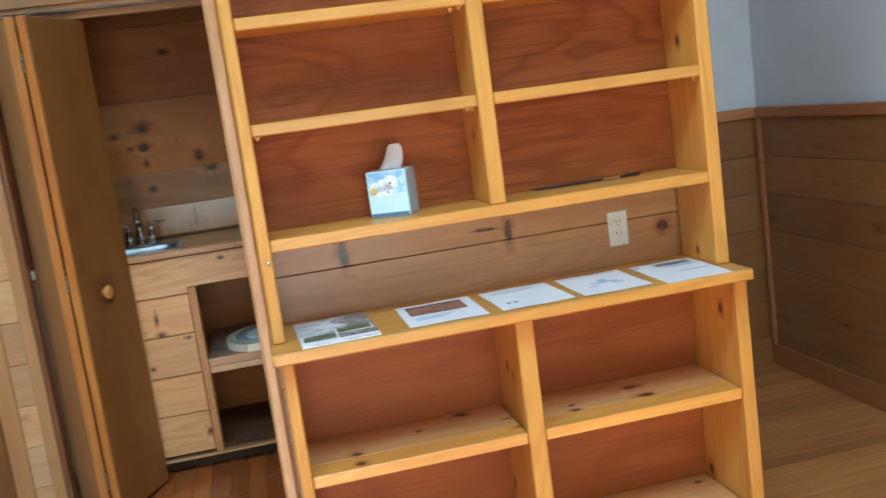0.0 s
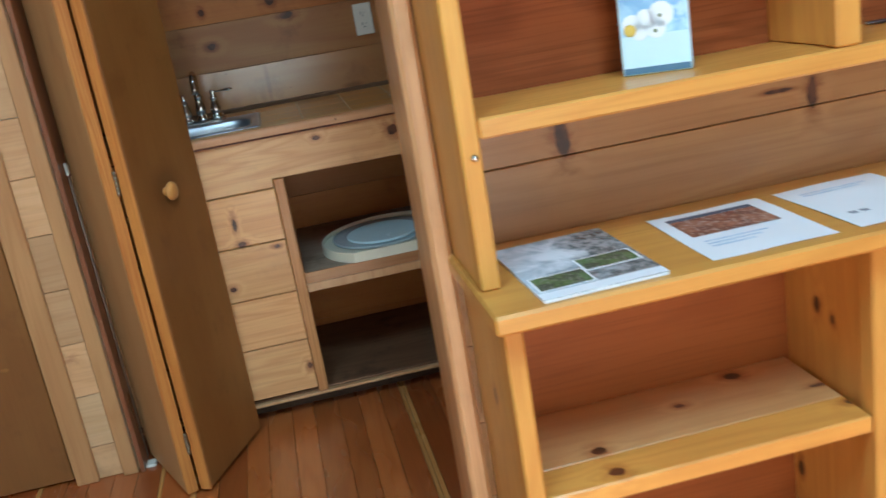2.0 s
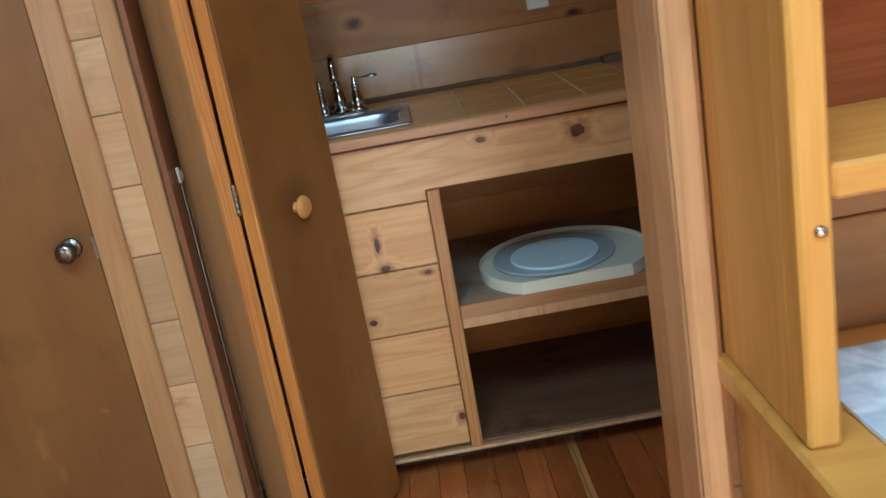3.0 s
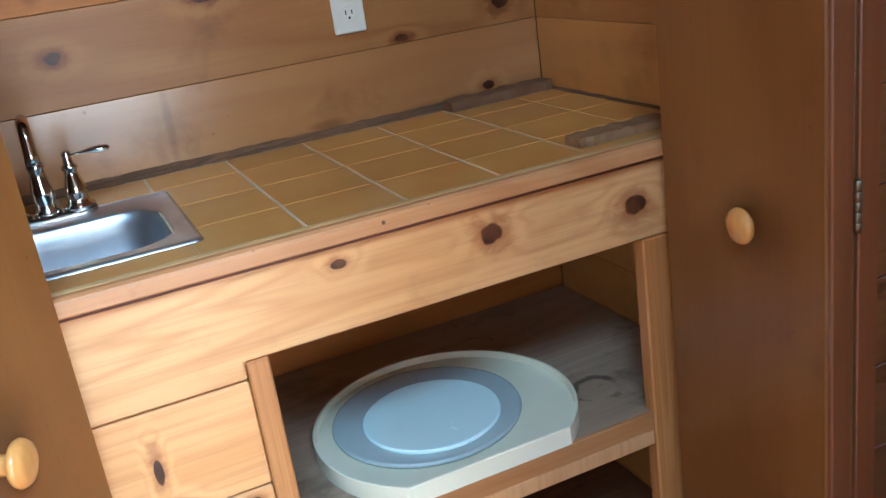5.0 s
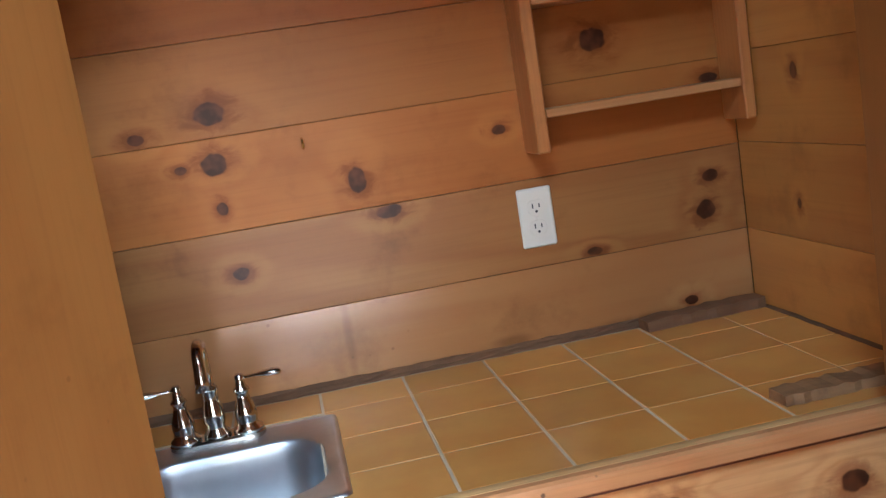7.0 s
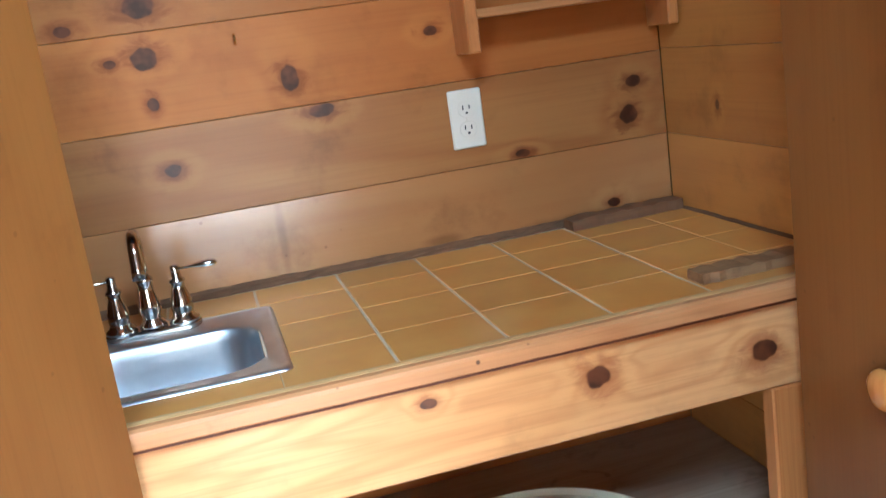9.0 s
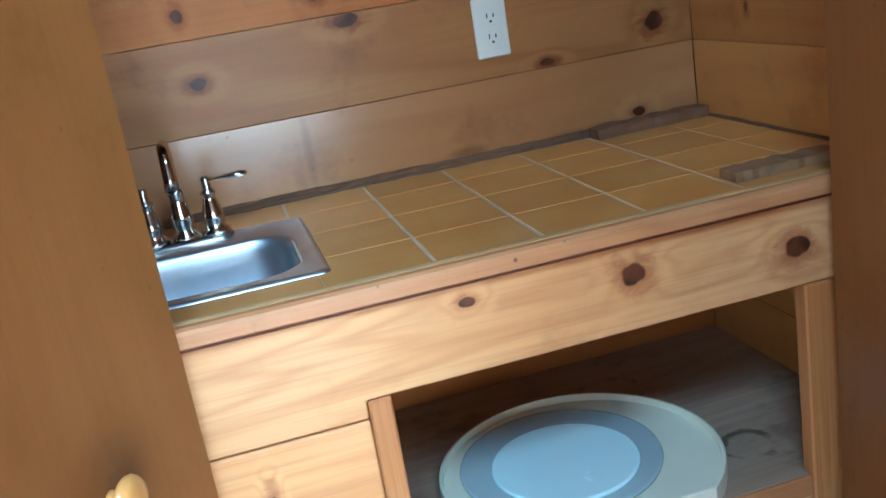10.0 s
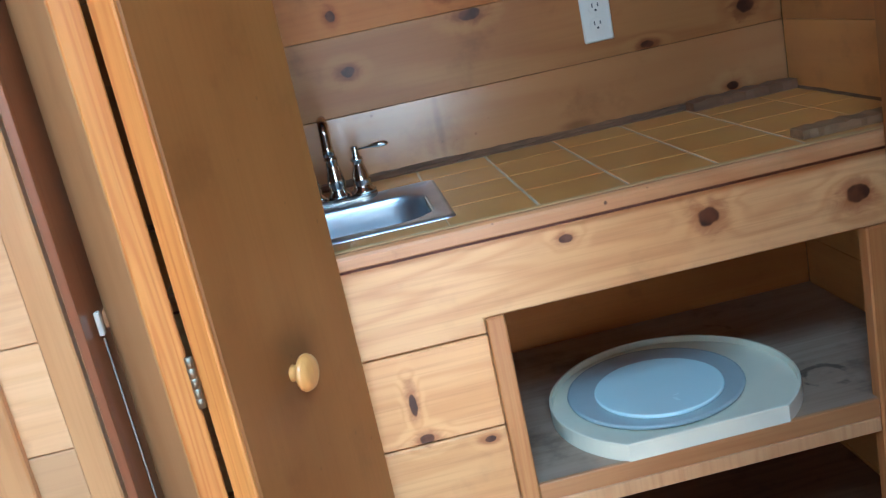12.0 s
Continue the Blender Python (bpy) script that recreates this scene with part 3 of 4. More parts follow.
def window(name, wall_axis, centre, width, sill, head, at):
    """A window in a wall that runs along x or y; at: the wall's middle."""
    if wall_axis == "x":
        w = thing(name, "white-framed window with a crossbar", "window", (centre, at, sill))
        turn = 0
    else:
        w = thing(name, "white-framed window with a crossbar", "window", (at, centre, sill), turn=90)
    w["kind"] = "structure"
    h, half = head - sill, width / 2
    for b in ((-half, -half + 0.05, 0.05, h - 0.05), (half - 0.05, half, 0.05, h - 0.05), (-0.02, 0.02, 0.05, h - 0.05), (-half, half, h - 0.05, h), (-half, half, 0, 0.05)):
        slab("window_frame", (b[0], b[1], -0.03, 0.03, b[2], b[3]), m_white, w)
    return w


window("window_1", "x", WIN_S[0], WIN_S[1], WIN_S[2], WIN_S[3], Y0 - 0.05)
window("window_2", "y", WIN_W[0], WIN_W[1], WIN_W[2], WIN_W[3], X0 - 0.05)


# ---- bookshelf: the upper case ----
def bookshelf():
    s = thing("bookshelf", "tall amber-varnished pine bookcase with open bays", "bookshelf", (0, 2.55, 0.854), "built-in shelving")
    z0, z1 = 0.001, 1.33
    for x0, x1, p0, p1 in ((-0.008, 0.026, -0.006, 0.021), (0.656, 0.703, 0.665, 0.69), (1.335, 1.377, 1.342, 1.374)):
        low = 0.29 if 0.5 < x0 < 1 else z0
        slab("post", (x0, x1, 0, 0.04, low, z1), m_amber_z, s, bevel=0.004)
        slab("side_panel", (p0, p1, 0.0415, 0.245, low, z1), m_amber_panel, s)
    slab("back_panel", (0.022, 1.341, 0.232, 0.243, 0.258, z1 - 0.04), m_ply, s, "reddish plywood back with swirling grain")
    for x0, x1 in ((0.0275, 0.6545), (0.7045, 1.3335)):
        for top in (0.604, 0.884, 1.17):
            slab("shelf", (x0, x1, 0.001, 0.231, top - 0.034, top), m_amber_x, s, bevel=0.004)
    slab("shelf", (0.0275, 1.3335, 0.001, 0.231, 0.254, 0.2885), m_amber_x, s, bevel=0.004)
    slab("top_board", (-0.02, 1.39, -0.01, 0.245, z1 + 0.001, z1 + 0.033), m_amber_x, s, bevel=0.004)
    rs = random.Random(11)
    for x, z, y in ((0.640, 0.850, 0.02), (0.622, 0.850, 0.05), (0.640, 0.570, 0.02), (0.625, 0.570, 0.012), (0.040, 0.570, 0.012), (1.318, 0.570, 0.015), (1.312, 0.850, 0.03)):
        bm = bmesh.new()
        bmesh.ops.create_cone(bm, segments=6, radius1=0.006, radius2=0.0008, depth=0.012, cap_ends=True)
        for v in bm.verts:
            v.co = Vector((x + v.co.x * 1.5 + rs.uniform(-0.002, 0.002), y + v.co.y + rs.uniform(-0.002, 0.002), z - 0.0055 - v.co.z * 0.9))
        part("splinter", bm, m_post, s, "pale torn wood splinter")
    part("screw", lathe([(0.0005, 0.0), (0.0065, 0.0), (0.006, 0.004), (0.003, 0.0055), (0.0005, 0.006)], 14, (0.013, 0.0005, 0.228), "y"), m_chrome, s, "domed metal screw head")
    return s


def base_shelf():
    s = thing("base_shelf", "low amber pine shelf unit with a wide desk-height top", "shelf", (0, 2.484, 0), "built-in shelving")
    for x0, x1, p0, p1 in ((0.002, 0.036, 0.004, 0.028), (0.664, 0.717, 0.675, 0.70), (1.348, 1.39, 1.356, 1.387)):
        slab("post", (x0, x1, 0, 0.042, 0.001, 0.8195), m_amber_z, s, bevel=0.004)
        slab("side_panel", (p0, p1, 0.0435, 0.318, 0.001, 0.8195), m_amber_panel, s)
    slab("back_panel", (0.03, 1.355, 0.305, 0.316, 0.03, 0.815), m_ply_plain, s, "reddish plywood back")
    for x0, x1 in ((0.0375, 0.6625), (0.7185, 1.3465)):
        for top in (0.479, 0.092):
            slab("shelf", (x0, x1, 0.006, 0.0985, top - 0.035, top), m_amber_shelf, s, "front shelf board, deep amber", bevel=0.003)
            slab("shelf", (x0, x1, 0.099, 0.304, top - 0.035, top - 0.0008), m_amber_pale, s, "paler knotty back shelf board", bevel=0.0015)
        slab("kick_board", (x0, x1, 0.02, 0.04, 0.001, 0.056), m_amber_x, s)
    slab("desk_top", (-0.019, 1.385, -0.056, 0.32, 0.8205, 0.854), m_amber_x, s, "thick pine top, its front edge worn at the corner", bevel=0.005)
    return s


bookshelf()
base_shelf()


# ---- bifold closet doors ----
LEAF, THICK = 0.368, 0.034


def knob(parent, at, angle, side, z, along, stem):
    d = Vector((math.cos(radians(angle)), math.sin(radians(angle)), 0))
    n = Vector((-d.y, d.x, 0)) * side
    c = Vector(at) + d * along + n * (THICK / 2)
    bm = lathe([(0.0005, 0), (0.0125, 0), (0.0115, 0.003), (0.0118, 0.005), (0.019, 0.0075), (0.0255, 0.010), (0.027, 0.014), (0.0255, 0.0185),
                (0.0245, 0.0188), (0.0235, 0.0215), (0.016, 0.0245), (0.0005, 0.026)], 28)
    for v in bm.verts:
        if v.co.z > 0.004:
            v.co.z += stem
    rot = Vector((0, 0, 1)).rotation_difference(n).to_matrix().to_4x4()
    bm.transform(Matrix.Translation((c.x, c.y, z)) @ rot)
    return part("knob", bm, m_knob, parent, "turned blond wooden knob")


def hinge(parent, at, z):
    n = 5
    prof = [(0.0005, -0.034)]
    for i in range(n):
        a, e = -0.034 + 0.0136 * i, -0.034 + 0.0136 * (i + 1) - 0.0012
        prof += [(0.0052, a), (0.0052, e), (0.0047, e + 0.0003), (0.0047, e + 0.0009)]
    prof.append((0.0005, 0.0342))
    return part("hinge", lathe(prof, 12, (at[0], at[1], z)), m_hinge, parent, "small brass butt hinge")


def bifold(label, origin, a_at, a_angle, b_at, b_angle, knob_side, knob_z, edge_wood, outer):
    """A pair of leaves folded open. Places are given in the room and stored from the origin."""
    d = thing("bifold_door", label, "door", (*origin, 0.012), "bifold closet doors")
    loc = [(p[0] - origin[0], p[1] - origin[1], 0) for p in (a_at, b_at)]
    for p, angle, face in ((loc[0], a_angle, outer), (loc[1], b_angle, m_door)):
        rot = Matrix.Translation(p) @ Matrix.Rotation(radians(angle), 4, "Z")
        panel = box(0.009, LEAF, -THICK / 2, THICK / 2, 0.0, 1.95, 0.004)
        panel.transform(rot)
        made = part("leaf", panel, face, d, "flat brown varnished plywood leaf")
        edge = box(0, 0.0085, -THICK / 2, THICK / 2, 0.0, 1.95, 0.002)
        edge.transform(rot)
        part("edge_strip", edge, edge_wood, made, "solid wooden door edge")
    knob(made, loc[1], b_angle, knob_side, knob_z - (0.004 if knob_side < 0 else 0.001), 0.158 if knob_side < 0 else 0.160, 0.007 if knob_side < 0 else 0.0)
    mid = ((loc[0][0] + loc[1][0]) / 2, (loc[0][1] + loc[1][1]) / 2 - 0.002)
    for z in (0.16, 0.95, 1.78):
        hinge(made, mid, z)
    return d


# the left pair's outer leaf wears the wood with painted-in west light
bifold("open bifold closet door of brown varnished plywood", (-0.73, 3.69), (-0.7485, 3.692), 113.2, (-0.7115, 3.692), 65.2, -1, 0.884, m_edge, m_door_lit)
bifold("folded-back bifold closet door of brown varnished plywood", (0.372, 3.645), (0.403, 3.645), 87.0, (0.359, 3.645), 86.2, 1, 0.897, m_jamb, m_door)


# ---- base cabinet in the closet ----
def base_cabinet():
    c = thing("base_cabinet", "open-fronted knotty pine base cabinet built into the closet", "cabinet", (0, 4.05, 0))
    board = outline([(-0.995, 0.7965), (-0.3305, 0.7965), (-0.3305, 0.823), (0.538, 0.823), (0.538, 0.9635), (-0.995, 0.9635)], -0.02, 0.0, 0.003)
    board.transform(Matrix.Rotation(radians(90), 4, "X"))
    part("fascia", board, m_face, c, "knotty pine fascia board notched round the opening")
    for z0, z1 in ((0.6265, 0.7935), (0.4475, 0.6235), (0.2755, 0.4445), (0.096, 0.2725)):
        slab("face_board", (-0.995, -0.3305, 0, 0.02, z0, z1), m_face, c, bevel=0.003)
    # added strip that draws the shadow line beneath the edging
    slab("shadow_bead", (-0.995, 0.538, -0.013, -0.0005, 0.9555, 0.9618), m_shadow_line, c, "added dark red strip that draws the shadow under the counter edge", bevel=0.001)
    slab("stile", (-0.329, -0.296, -0.001, 0.06, 0.078, 0.8215), m_stile, c, bevel=0.003)
    slab("stile", (0.345, 0.40, 0, 0.03, 0.001, 0.8215), m_stile, c, bevel=0.003)
    slab("shelf", (-0.294, 0.538, 0.012, 0.62, 0.461, 0.495), m_worn_shelf, c, "stained and worn pine shelf board")
    slab("shelf_rail", (-0.295, 0.344, 0.002, 0.0118, 0.46, 0.4965), m_trim_x, c, bevel=0.002)
    slab("shelf_cleat", (-0.295, 0.344, 0.003, 0.024, 0.430, 0.459), m_post, c, bevel=0.002)
    slab("bottom_board", (-0.995, 0.538, 0.022, 0.62, 0.062, 0.084), m_old, c, "dark brown speckled bottom board")
    slab("bottom_rail", (-0.995, 0.40 - 0.056, 0.002, 0.0215, 0.066, 0.0945 - 0.018), m_post, c, "worn pale bottom rail")
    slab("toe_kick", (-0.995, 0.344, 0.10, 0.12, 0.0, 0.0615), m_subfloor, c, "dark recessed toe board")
    slab("inner_side", (-0.36, -0.34, 0.062, 0.62, 0.0845, 0.94), m_wall_y, c)
    return c


base_cabinet()

# countertop
SINK = (-0.687, -0.331, 4.149, 4.505)
GX = [-0.98, -0.826, -0.668, -0.511, -0.353, -0.196, -0.039, 0.120, 0.279, 0.437, 0.539]
GY = [4.085, 4.229, 4.381, 4.532, 4.652]


def countertop():
    c = thing("countertop", "mustard-yellow tiled counter with pale grout lines", "countertop", (0, 4.05, 0.945))
    for b in ((-0.995, -0.675, 0.034, 0.622), (-0.365, 0.5385, 0.034, 0.622), (-0.675, -0.365, 0.034, 0.13), (-0.675, -0.365, 0.40, 0.622)):
        slab("grout_bed", (*b, 0.0, 0.0342), m_grout, c, "pale chipped grout", bevel=0)
    face = [(-0.006, 0.0172), (-0.0195, 0.0172), (-0.0205, 0.0190), (-0.0205, 0.0350), (-0.0188, 0.0402), (-0.0145, 0.0438), (-0.006, 0.0448)]
    part("edging", along_x(face, -0.995, 0.538), m_trim_edge, c, "pinkish rounded wooden edging with dark specks")
    top = [(-0.0058, 0.0342), (-0.0058, 0.0452), (0.002, 0.0462), (0.012, 0.0448), (0.024, 0.0400), (0.0348, 0.0358), (0.0348, 0.0342)]
    part("nosing", along_x(top, -0.995, 0.538), m_nosing, c, "worn mustard nosing raised along the front")
    slab("nosing_bed", (-0.995, 0.538, -0.0055, 0.0335, 0.0215, 0.0340), m_grout, c, bevel=0)
    fillet = [(0.606, 0.0345), (0.610, 0.0375), (0.6145, 0.0405), (0.6190, 0.0445), (0.6215, 0.0490), (0.6226, 0.0490), (0.6226, 0.0345)]
    part("caulk_line", along_x(fillet, -0.995, 0.538, 60, 0.0025), m_caulk, c, "dark ragged caulk along the wall")
    side = along_x([(0.0, 0.0345), (0.0, 0.0400), (-0.003, 0.0375), (-0.007, 0.0345)], 0.04, 0.60, 16, 0.002)
    side.transform(Matrix(((0, 1, 0, 0.5385), (1, 0, 0, 0), (0, 0, 1, 0), (0, 0, 0, 1))))
    part("caulk_line", side, m_caulk, c, "dark caulk along the side wall")
    g, gy = 0.0019, 0.0011
    for i in range(len(GX) - 1):
        for j in range(len(GY) - 1):
            x0, x1, y0, y1 = GX[i] + g, GX[i + 1] - (0.0006 if i == 8 else g), GY[j] + gy, GY[j + 1] - gy
            if i == 9:
                x0 = GX[i] + 0.0006
            if x0 < SINK[1] - 0.03 and x1 > SINK[0] + 0.03 and j < 3:
                if j > 0 or i != 3:
                    continue
                x0, x1, y1 = GX[1] + g, GX[4] + g, SINK[2] + 0.02
            elif x1 > SINK[0] and x0 < SINK[0] and j < 3:
                x1 = SINK[0] + 0.02
            slab("tile", (x0, x1, y0 - 4.05, y1 - 4.05, 0.0265, 0.0352), m_tile, c, bevel=0.0015)
    return c


m_nosing = plain("mustard_nosing", (0.66, 0.40, 0.16), 0.4, spots=0.2, scale=14, coat=0.2)
m_trim_edge = wood("counter_edging", (0.52, 0.28, 0.115), (0.40, 0.18, 0.066), (0.20, 0.07, 0.023), "x", rough=0.42, stain=0.85, specks=0.9, coat=0.15)
countertop()


def rounded(x0, x1, y0, y1, r, n=8):
    pts = []
    for cx, cy, a in ((x1 - r, y1 - r, 0), (x0 + r, y1 - r, 90), (x0 + r, y0 + r, 180), (x1 - r, y0 + r, 270)):
        for i in range(n + 1):
            t = radians(a + 90 * i / n)
            pts.append((cx + r * math.cos(t), cy + r * math.sin(t)))
    return pts


def sink():
    x0, x1, y0, y1 = -0.178, 0.178, -0.178, 0.178
    s = thing("sink", "small square stainless steel bar sink set into the counter", "sink", (-0.509, 4.327, 0.981))
    bm = bmesh.new()
    rings_ = [(rounded(x0, x1, y0, y1, 0.014), 0.0), (rounded(x0 + 0.002, x1 - 0.002, y0 + 0.002, y1 - 0.002, 0.014), 0.004),
              (rounded(x0 + 0.010, x1 - 0.010, y0 + 0.010, y1 - 0.010, 0.012), 0.0045), (rounded(x0 + 0.014, x1 - 0.014, y0 + 0.014, y1 - 0.014, 0.012), 0.002),
              (rounded(-0.151, 0.151, -0.142, 0.105, 0.072), 0.002), (rounded(-0.146, 0.146, -0.137, 0.100, 0.070), -0.004),
              (rounded(-0.143, 0.143, -0.134, 0.097, 0.068), -0.02), (rounded(-0.136, 0.136, -0.127, 0.09, 0.062), -0.125),
              (rounded(-0.122, 0.122, -0.113, 0.076, 0.052), -0.142), (rounded(-0.03, 0.03, -0.062, -0.002, 0.0299), -0.147)]
    loops = [[bm.verts.new((x, y, z)) for x, y in pts] for pts, z in rings_]
    for a, b in zip(loops, loops[1:]):
        for i in range(len(a)):
            bm.faces.new((a[i], a[(i + 1) % len(a)], b[(i + 1) % len(a)], b[i]))
    bm.faces.new(loops[-1])
    bmesh.ops.recalc_face_normals(bm, faces=bm.faces)
    for f in bm.faces:
        f.smooth = len(f.verts) == 4
    part("bowl", bm, m_steel, s, "brushed steel bowl and rim")
    part("drain", lathe([(0.001, -0.1475), (0.027, -0.1475), (0.03, -0.145), (0.022, -0.144), (0.018, -0.146), (0.001, -0.146)], 24, (0, -0.032, 0)), m_chrome, s)
    return s


def faucet():
    f = thing("faucet", "polished two-handle gooseneck faucet on the sink's ledge", "faucet", (-0.528, 4.482, 0.9835))
    bm = outline(rounded(-0.078, 0.078, -0.024, 0.024, 0.0235, 10), 0.0, 0.012, 0.003)
    part("base_plate", bm, m_chrome, f)
    body = [(0.026, 0.012), (0.025, 0.017), (0.019, 0.021), (0.017, 0.027), (0.0185, 0.034), (0.0185, 0.042), (0.0155, 0.055), (0.0115, 0.068), (0.0100, 0.076),
            (0.0135, 0.079), (0.0135, 0.083), (0.009, 0.087), (0.0075, 0.098), (0.0085, 0.104), (0.006, 0.108), (0.0006, 0.109)]
    for x in (-0.051, 0.051):
        h = part("handle", lathe(body, 22, (x, 0, 0)), m_chrome, f)
        sgn = 1 if x > 0 else -1
        pts = [(x + sgn * t * 0.07, -0.004 * t, 0.099 + 0.006 * t - 0.004 * t * t) for t in (0.08, 0.2, 0.4, 0.6, 0.8, 0.95, 1.0)]
        lever = tube(pts, [0.0035, 0.0032, 0.0045, 0.0085, 0.0105, 0.008, 0.002], 14)
        for v in lever.verts:
            c = 0.102
            v.co.z = c + (v.co.z - c) * 0.62
        part("lever", lever, m_chrome, h)
    spout_body = [(0.023, 0.012), (0.022, 0.018), (0.0165, 0.024), (0.0155, 0.03), (0.019, 0.04), (0.0185, 0.052), (0.0145, 0.072), (0.0125, 0.086), (0.0145, 0.09), (0.0145, 0.095), (0.011, 0.099), (0.0006, 0.1)]
    neck = part("spout_body", lathe(spout_body, 24), m_chrome, f)
    pts = [(0, 0, 0.095), (0, 0.001, 0.125)]
    pts += [(0, -0.032 + 0.033 * math.cos(radians(a)), 0.142 + 0.033 * math.sin(radians(a))) for a in range(0, 171, 17)]
    pts += [(0, -0.068, 0.125), (0, -0.070, 0.108)]
    part("spout", tube(pts, [0.0095] * (len(pts) - 3) + [0.0098, 0.0105, 0.0118], 16), m_chrome, neck)
    return f


sink()
faucet()


# ---- wall fixtures ----
def outlet(at, name="outlet"):
    """A duplex outlet whose plate faces -y; at: the plate's middle on the wall."""
    o = thing(name, "ivory duplex wall outlet with a plastic plate", "outlet", at, "wall outlets")
    slab("plate", (-0.034, 0.034, -0.006, 0.0, -0.0575, 0.0575), m_plastic, o, bevel=0.003)
    for z in (-0.0195, 0.0195):
        face = outline(rounded(-0.0165, 0.0165, -0.0145, 0.0145, 0.0115, 6), 0.0, 0.0022, 0.0006)
        face.transform(Matrix.Translation((0, -0.0058, z)) @ Matrix.Rotation(radians(90), 4, "X"))
        r = part("receptacle", face, m_plastic, o)
        for x, h in ((-0.0065, 0.0045), (0.0065, 0.0038)):
            slab("slot", (x - 0.0012, x + 0.0012, -0.0086, -0.0079, z + 0.0035 - h, z + 0.0035 + h), m_slot, r, bevel=0)
        part("ground_hole", lathe([(0.0026, 0.0), (0.0026, 0.0007)], 12, (0, -0.0079, z - 0.0075), "y"), m_slot, r)
    part("plate_screw", lathe([(0.0028, 0.0), (0.0024, 0.0012)], 12, (0, -0.006, 0), "y"), m_plastic, o)
    return o


outlet((0.1115, 4.673, 1.231))
outlet((1.1325, 2.81, 0.974))


def wall_shelf():
    s = thing("wall_shelf", "small open pine wall shelf hung over the counter", "shelf", (0.108, 4.673, 1.355))
    for x0, x1 in ((0.0, 0.024), (0.406, 0.428)):
        slab("side_board", (x0, x1, -0.095, -0.001, 0.0, 0.62), m_shelf_wood, s, "side board with splintered edges", bevel=0.003)
    for z in (0.062, 0.262, 0.47):
        slab("shelf", (0.0245, 0.4055, -0.09, -0.001, z, z + 0.016), m_trim_x, s, bevel=0.002)
    return s


wall_shelf()
hook = thing("cup_hook", "small brass cup hook screwed into the pine boards", "hook", (-0.302, 4.673, 1.446))
pts = [(0, 0, 0.004), (0, -0.012, 0.004)] + [(0, -0.018 - 0.009 * math.sin(radians(a)), -0.005 + 0.009 * math.cos(radians(a))) for a in range(0, 250, 25)]
part("shank", tube(pts, 0.0022, 10), m_brass, hook)


# ---- loose things on the counter and shelf ----
def old_board(label, x0, y0, x1, y1, width, height, material):
    """A loose scrap of wood lying on the counter from one end to the other."""
    length = math.hypot(x1 - x0, y1 - y0)
    b = thing("wood_scrap", label, "board", (x0, y0, 0.9805), "wood scraps", math.degrees(math.atan2(y1 - y0, x1 - x0)))
    bm = bmesh.new()
    rng = random.Random(int(length * 1000))
    n, loops = 14, []
    for i in range(n + 1):
        t = i / n
        w = width * (0.9 + 0.2 * rng.random()) / 2
        h = height * (0.85 + 0.25 * rng.random())
        x = t * length
        loops.append([bm.verts.new((x, -w, 0)), bm.verts.new((x, w, 0)), bm.verts.new((x, w * 0.94, h)), bm.verts.new((x, w * 0.2, h * (0.95 + 0.1 * rng.random()))),
                      bm.verts.new((x, -w * 0.92, h * (0.9 + 0.12 * rng.random())))])
    for a, c in zip(loops, loops[1:]):
        for i in range(5):
            bm.faces.new((a[i], a[(i + 1) % 5], c[(i + 1) % 5], c[i]))
    bm.faces.new(loops[0][::-1])
    bm.faces.new(loops[-1])
    bmesh.ops.recalc_face_normals(bm, faces=bm.faces)
    part("board", bm, material, b)
    return b


old_board("weathered strip of wood lying against the wall on the counter", 0.282, 4.630, 0.534, 4.640, 0.044, 0.023, m_old)
old_board("rough bark-edged wood scrap on the counter's front edge", 0.285, 4.143, 0.472, 4.147, 0.048, 0.016, m_scrap)


def tray():
    t = thing("round_tray", "cream round tray with an upright rim and one flat side", "tray", (0.024, 4.243, 0.4955))
    r, cut = 0.242, -0.190
    half = math.asin(-cut / r)
    pts = []
    n = 64
    a0, a1 = -half, math.pi + half
    for i in range(n + 1):
        a = a0 + (a1 - a0) * i / n
        pts.append((r * math.cos(a), r * math.sin(a)))
    inner = [(x * (1 - 0.006 / r), max(y * (1 - 0.006 / r), cut + 0.006)) for x, y in pts]
    soft = [(x * (1 - 0.0018 / r), max(y * (1 - 0.0018 / r), cut + 0.0018)) for x, y in pts]
    bm = bmesh.new()
    loops = [[bm.verts.new((x, y, z)) for x, y in p] for p, z in ((pts, 0.0), (pts, 0.0325), (soft, 0.034), (inner, 0.034), (inner, 0.0))]
    for a, b in zip(loops, loops[1:] + loops[:1]):
        for i in range(len(a)):
            bm.faces.new((a[i], a[(i + 1) % len(a)], b[(i + 1) % len(a)], b[i]))
    bmesh.ops.recalc_face_normals(bm, faces=bm.faces)
    part("rim", bm, m_tray, t, "upright cream rim")
    part("base", outline([(x * 0.999, y * 0.999) for x, y in inner], 0.001, 0.020), m_tray, t)
    return t


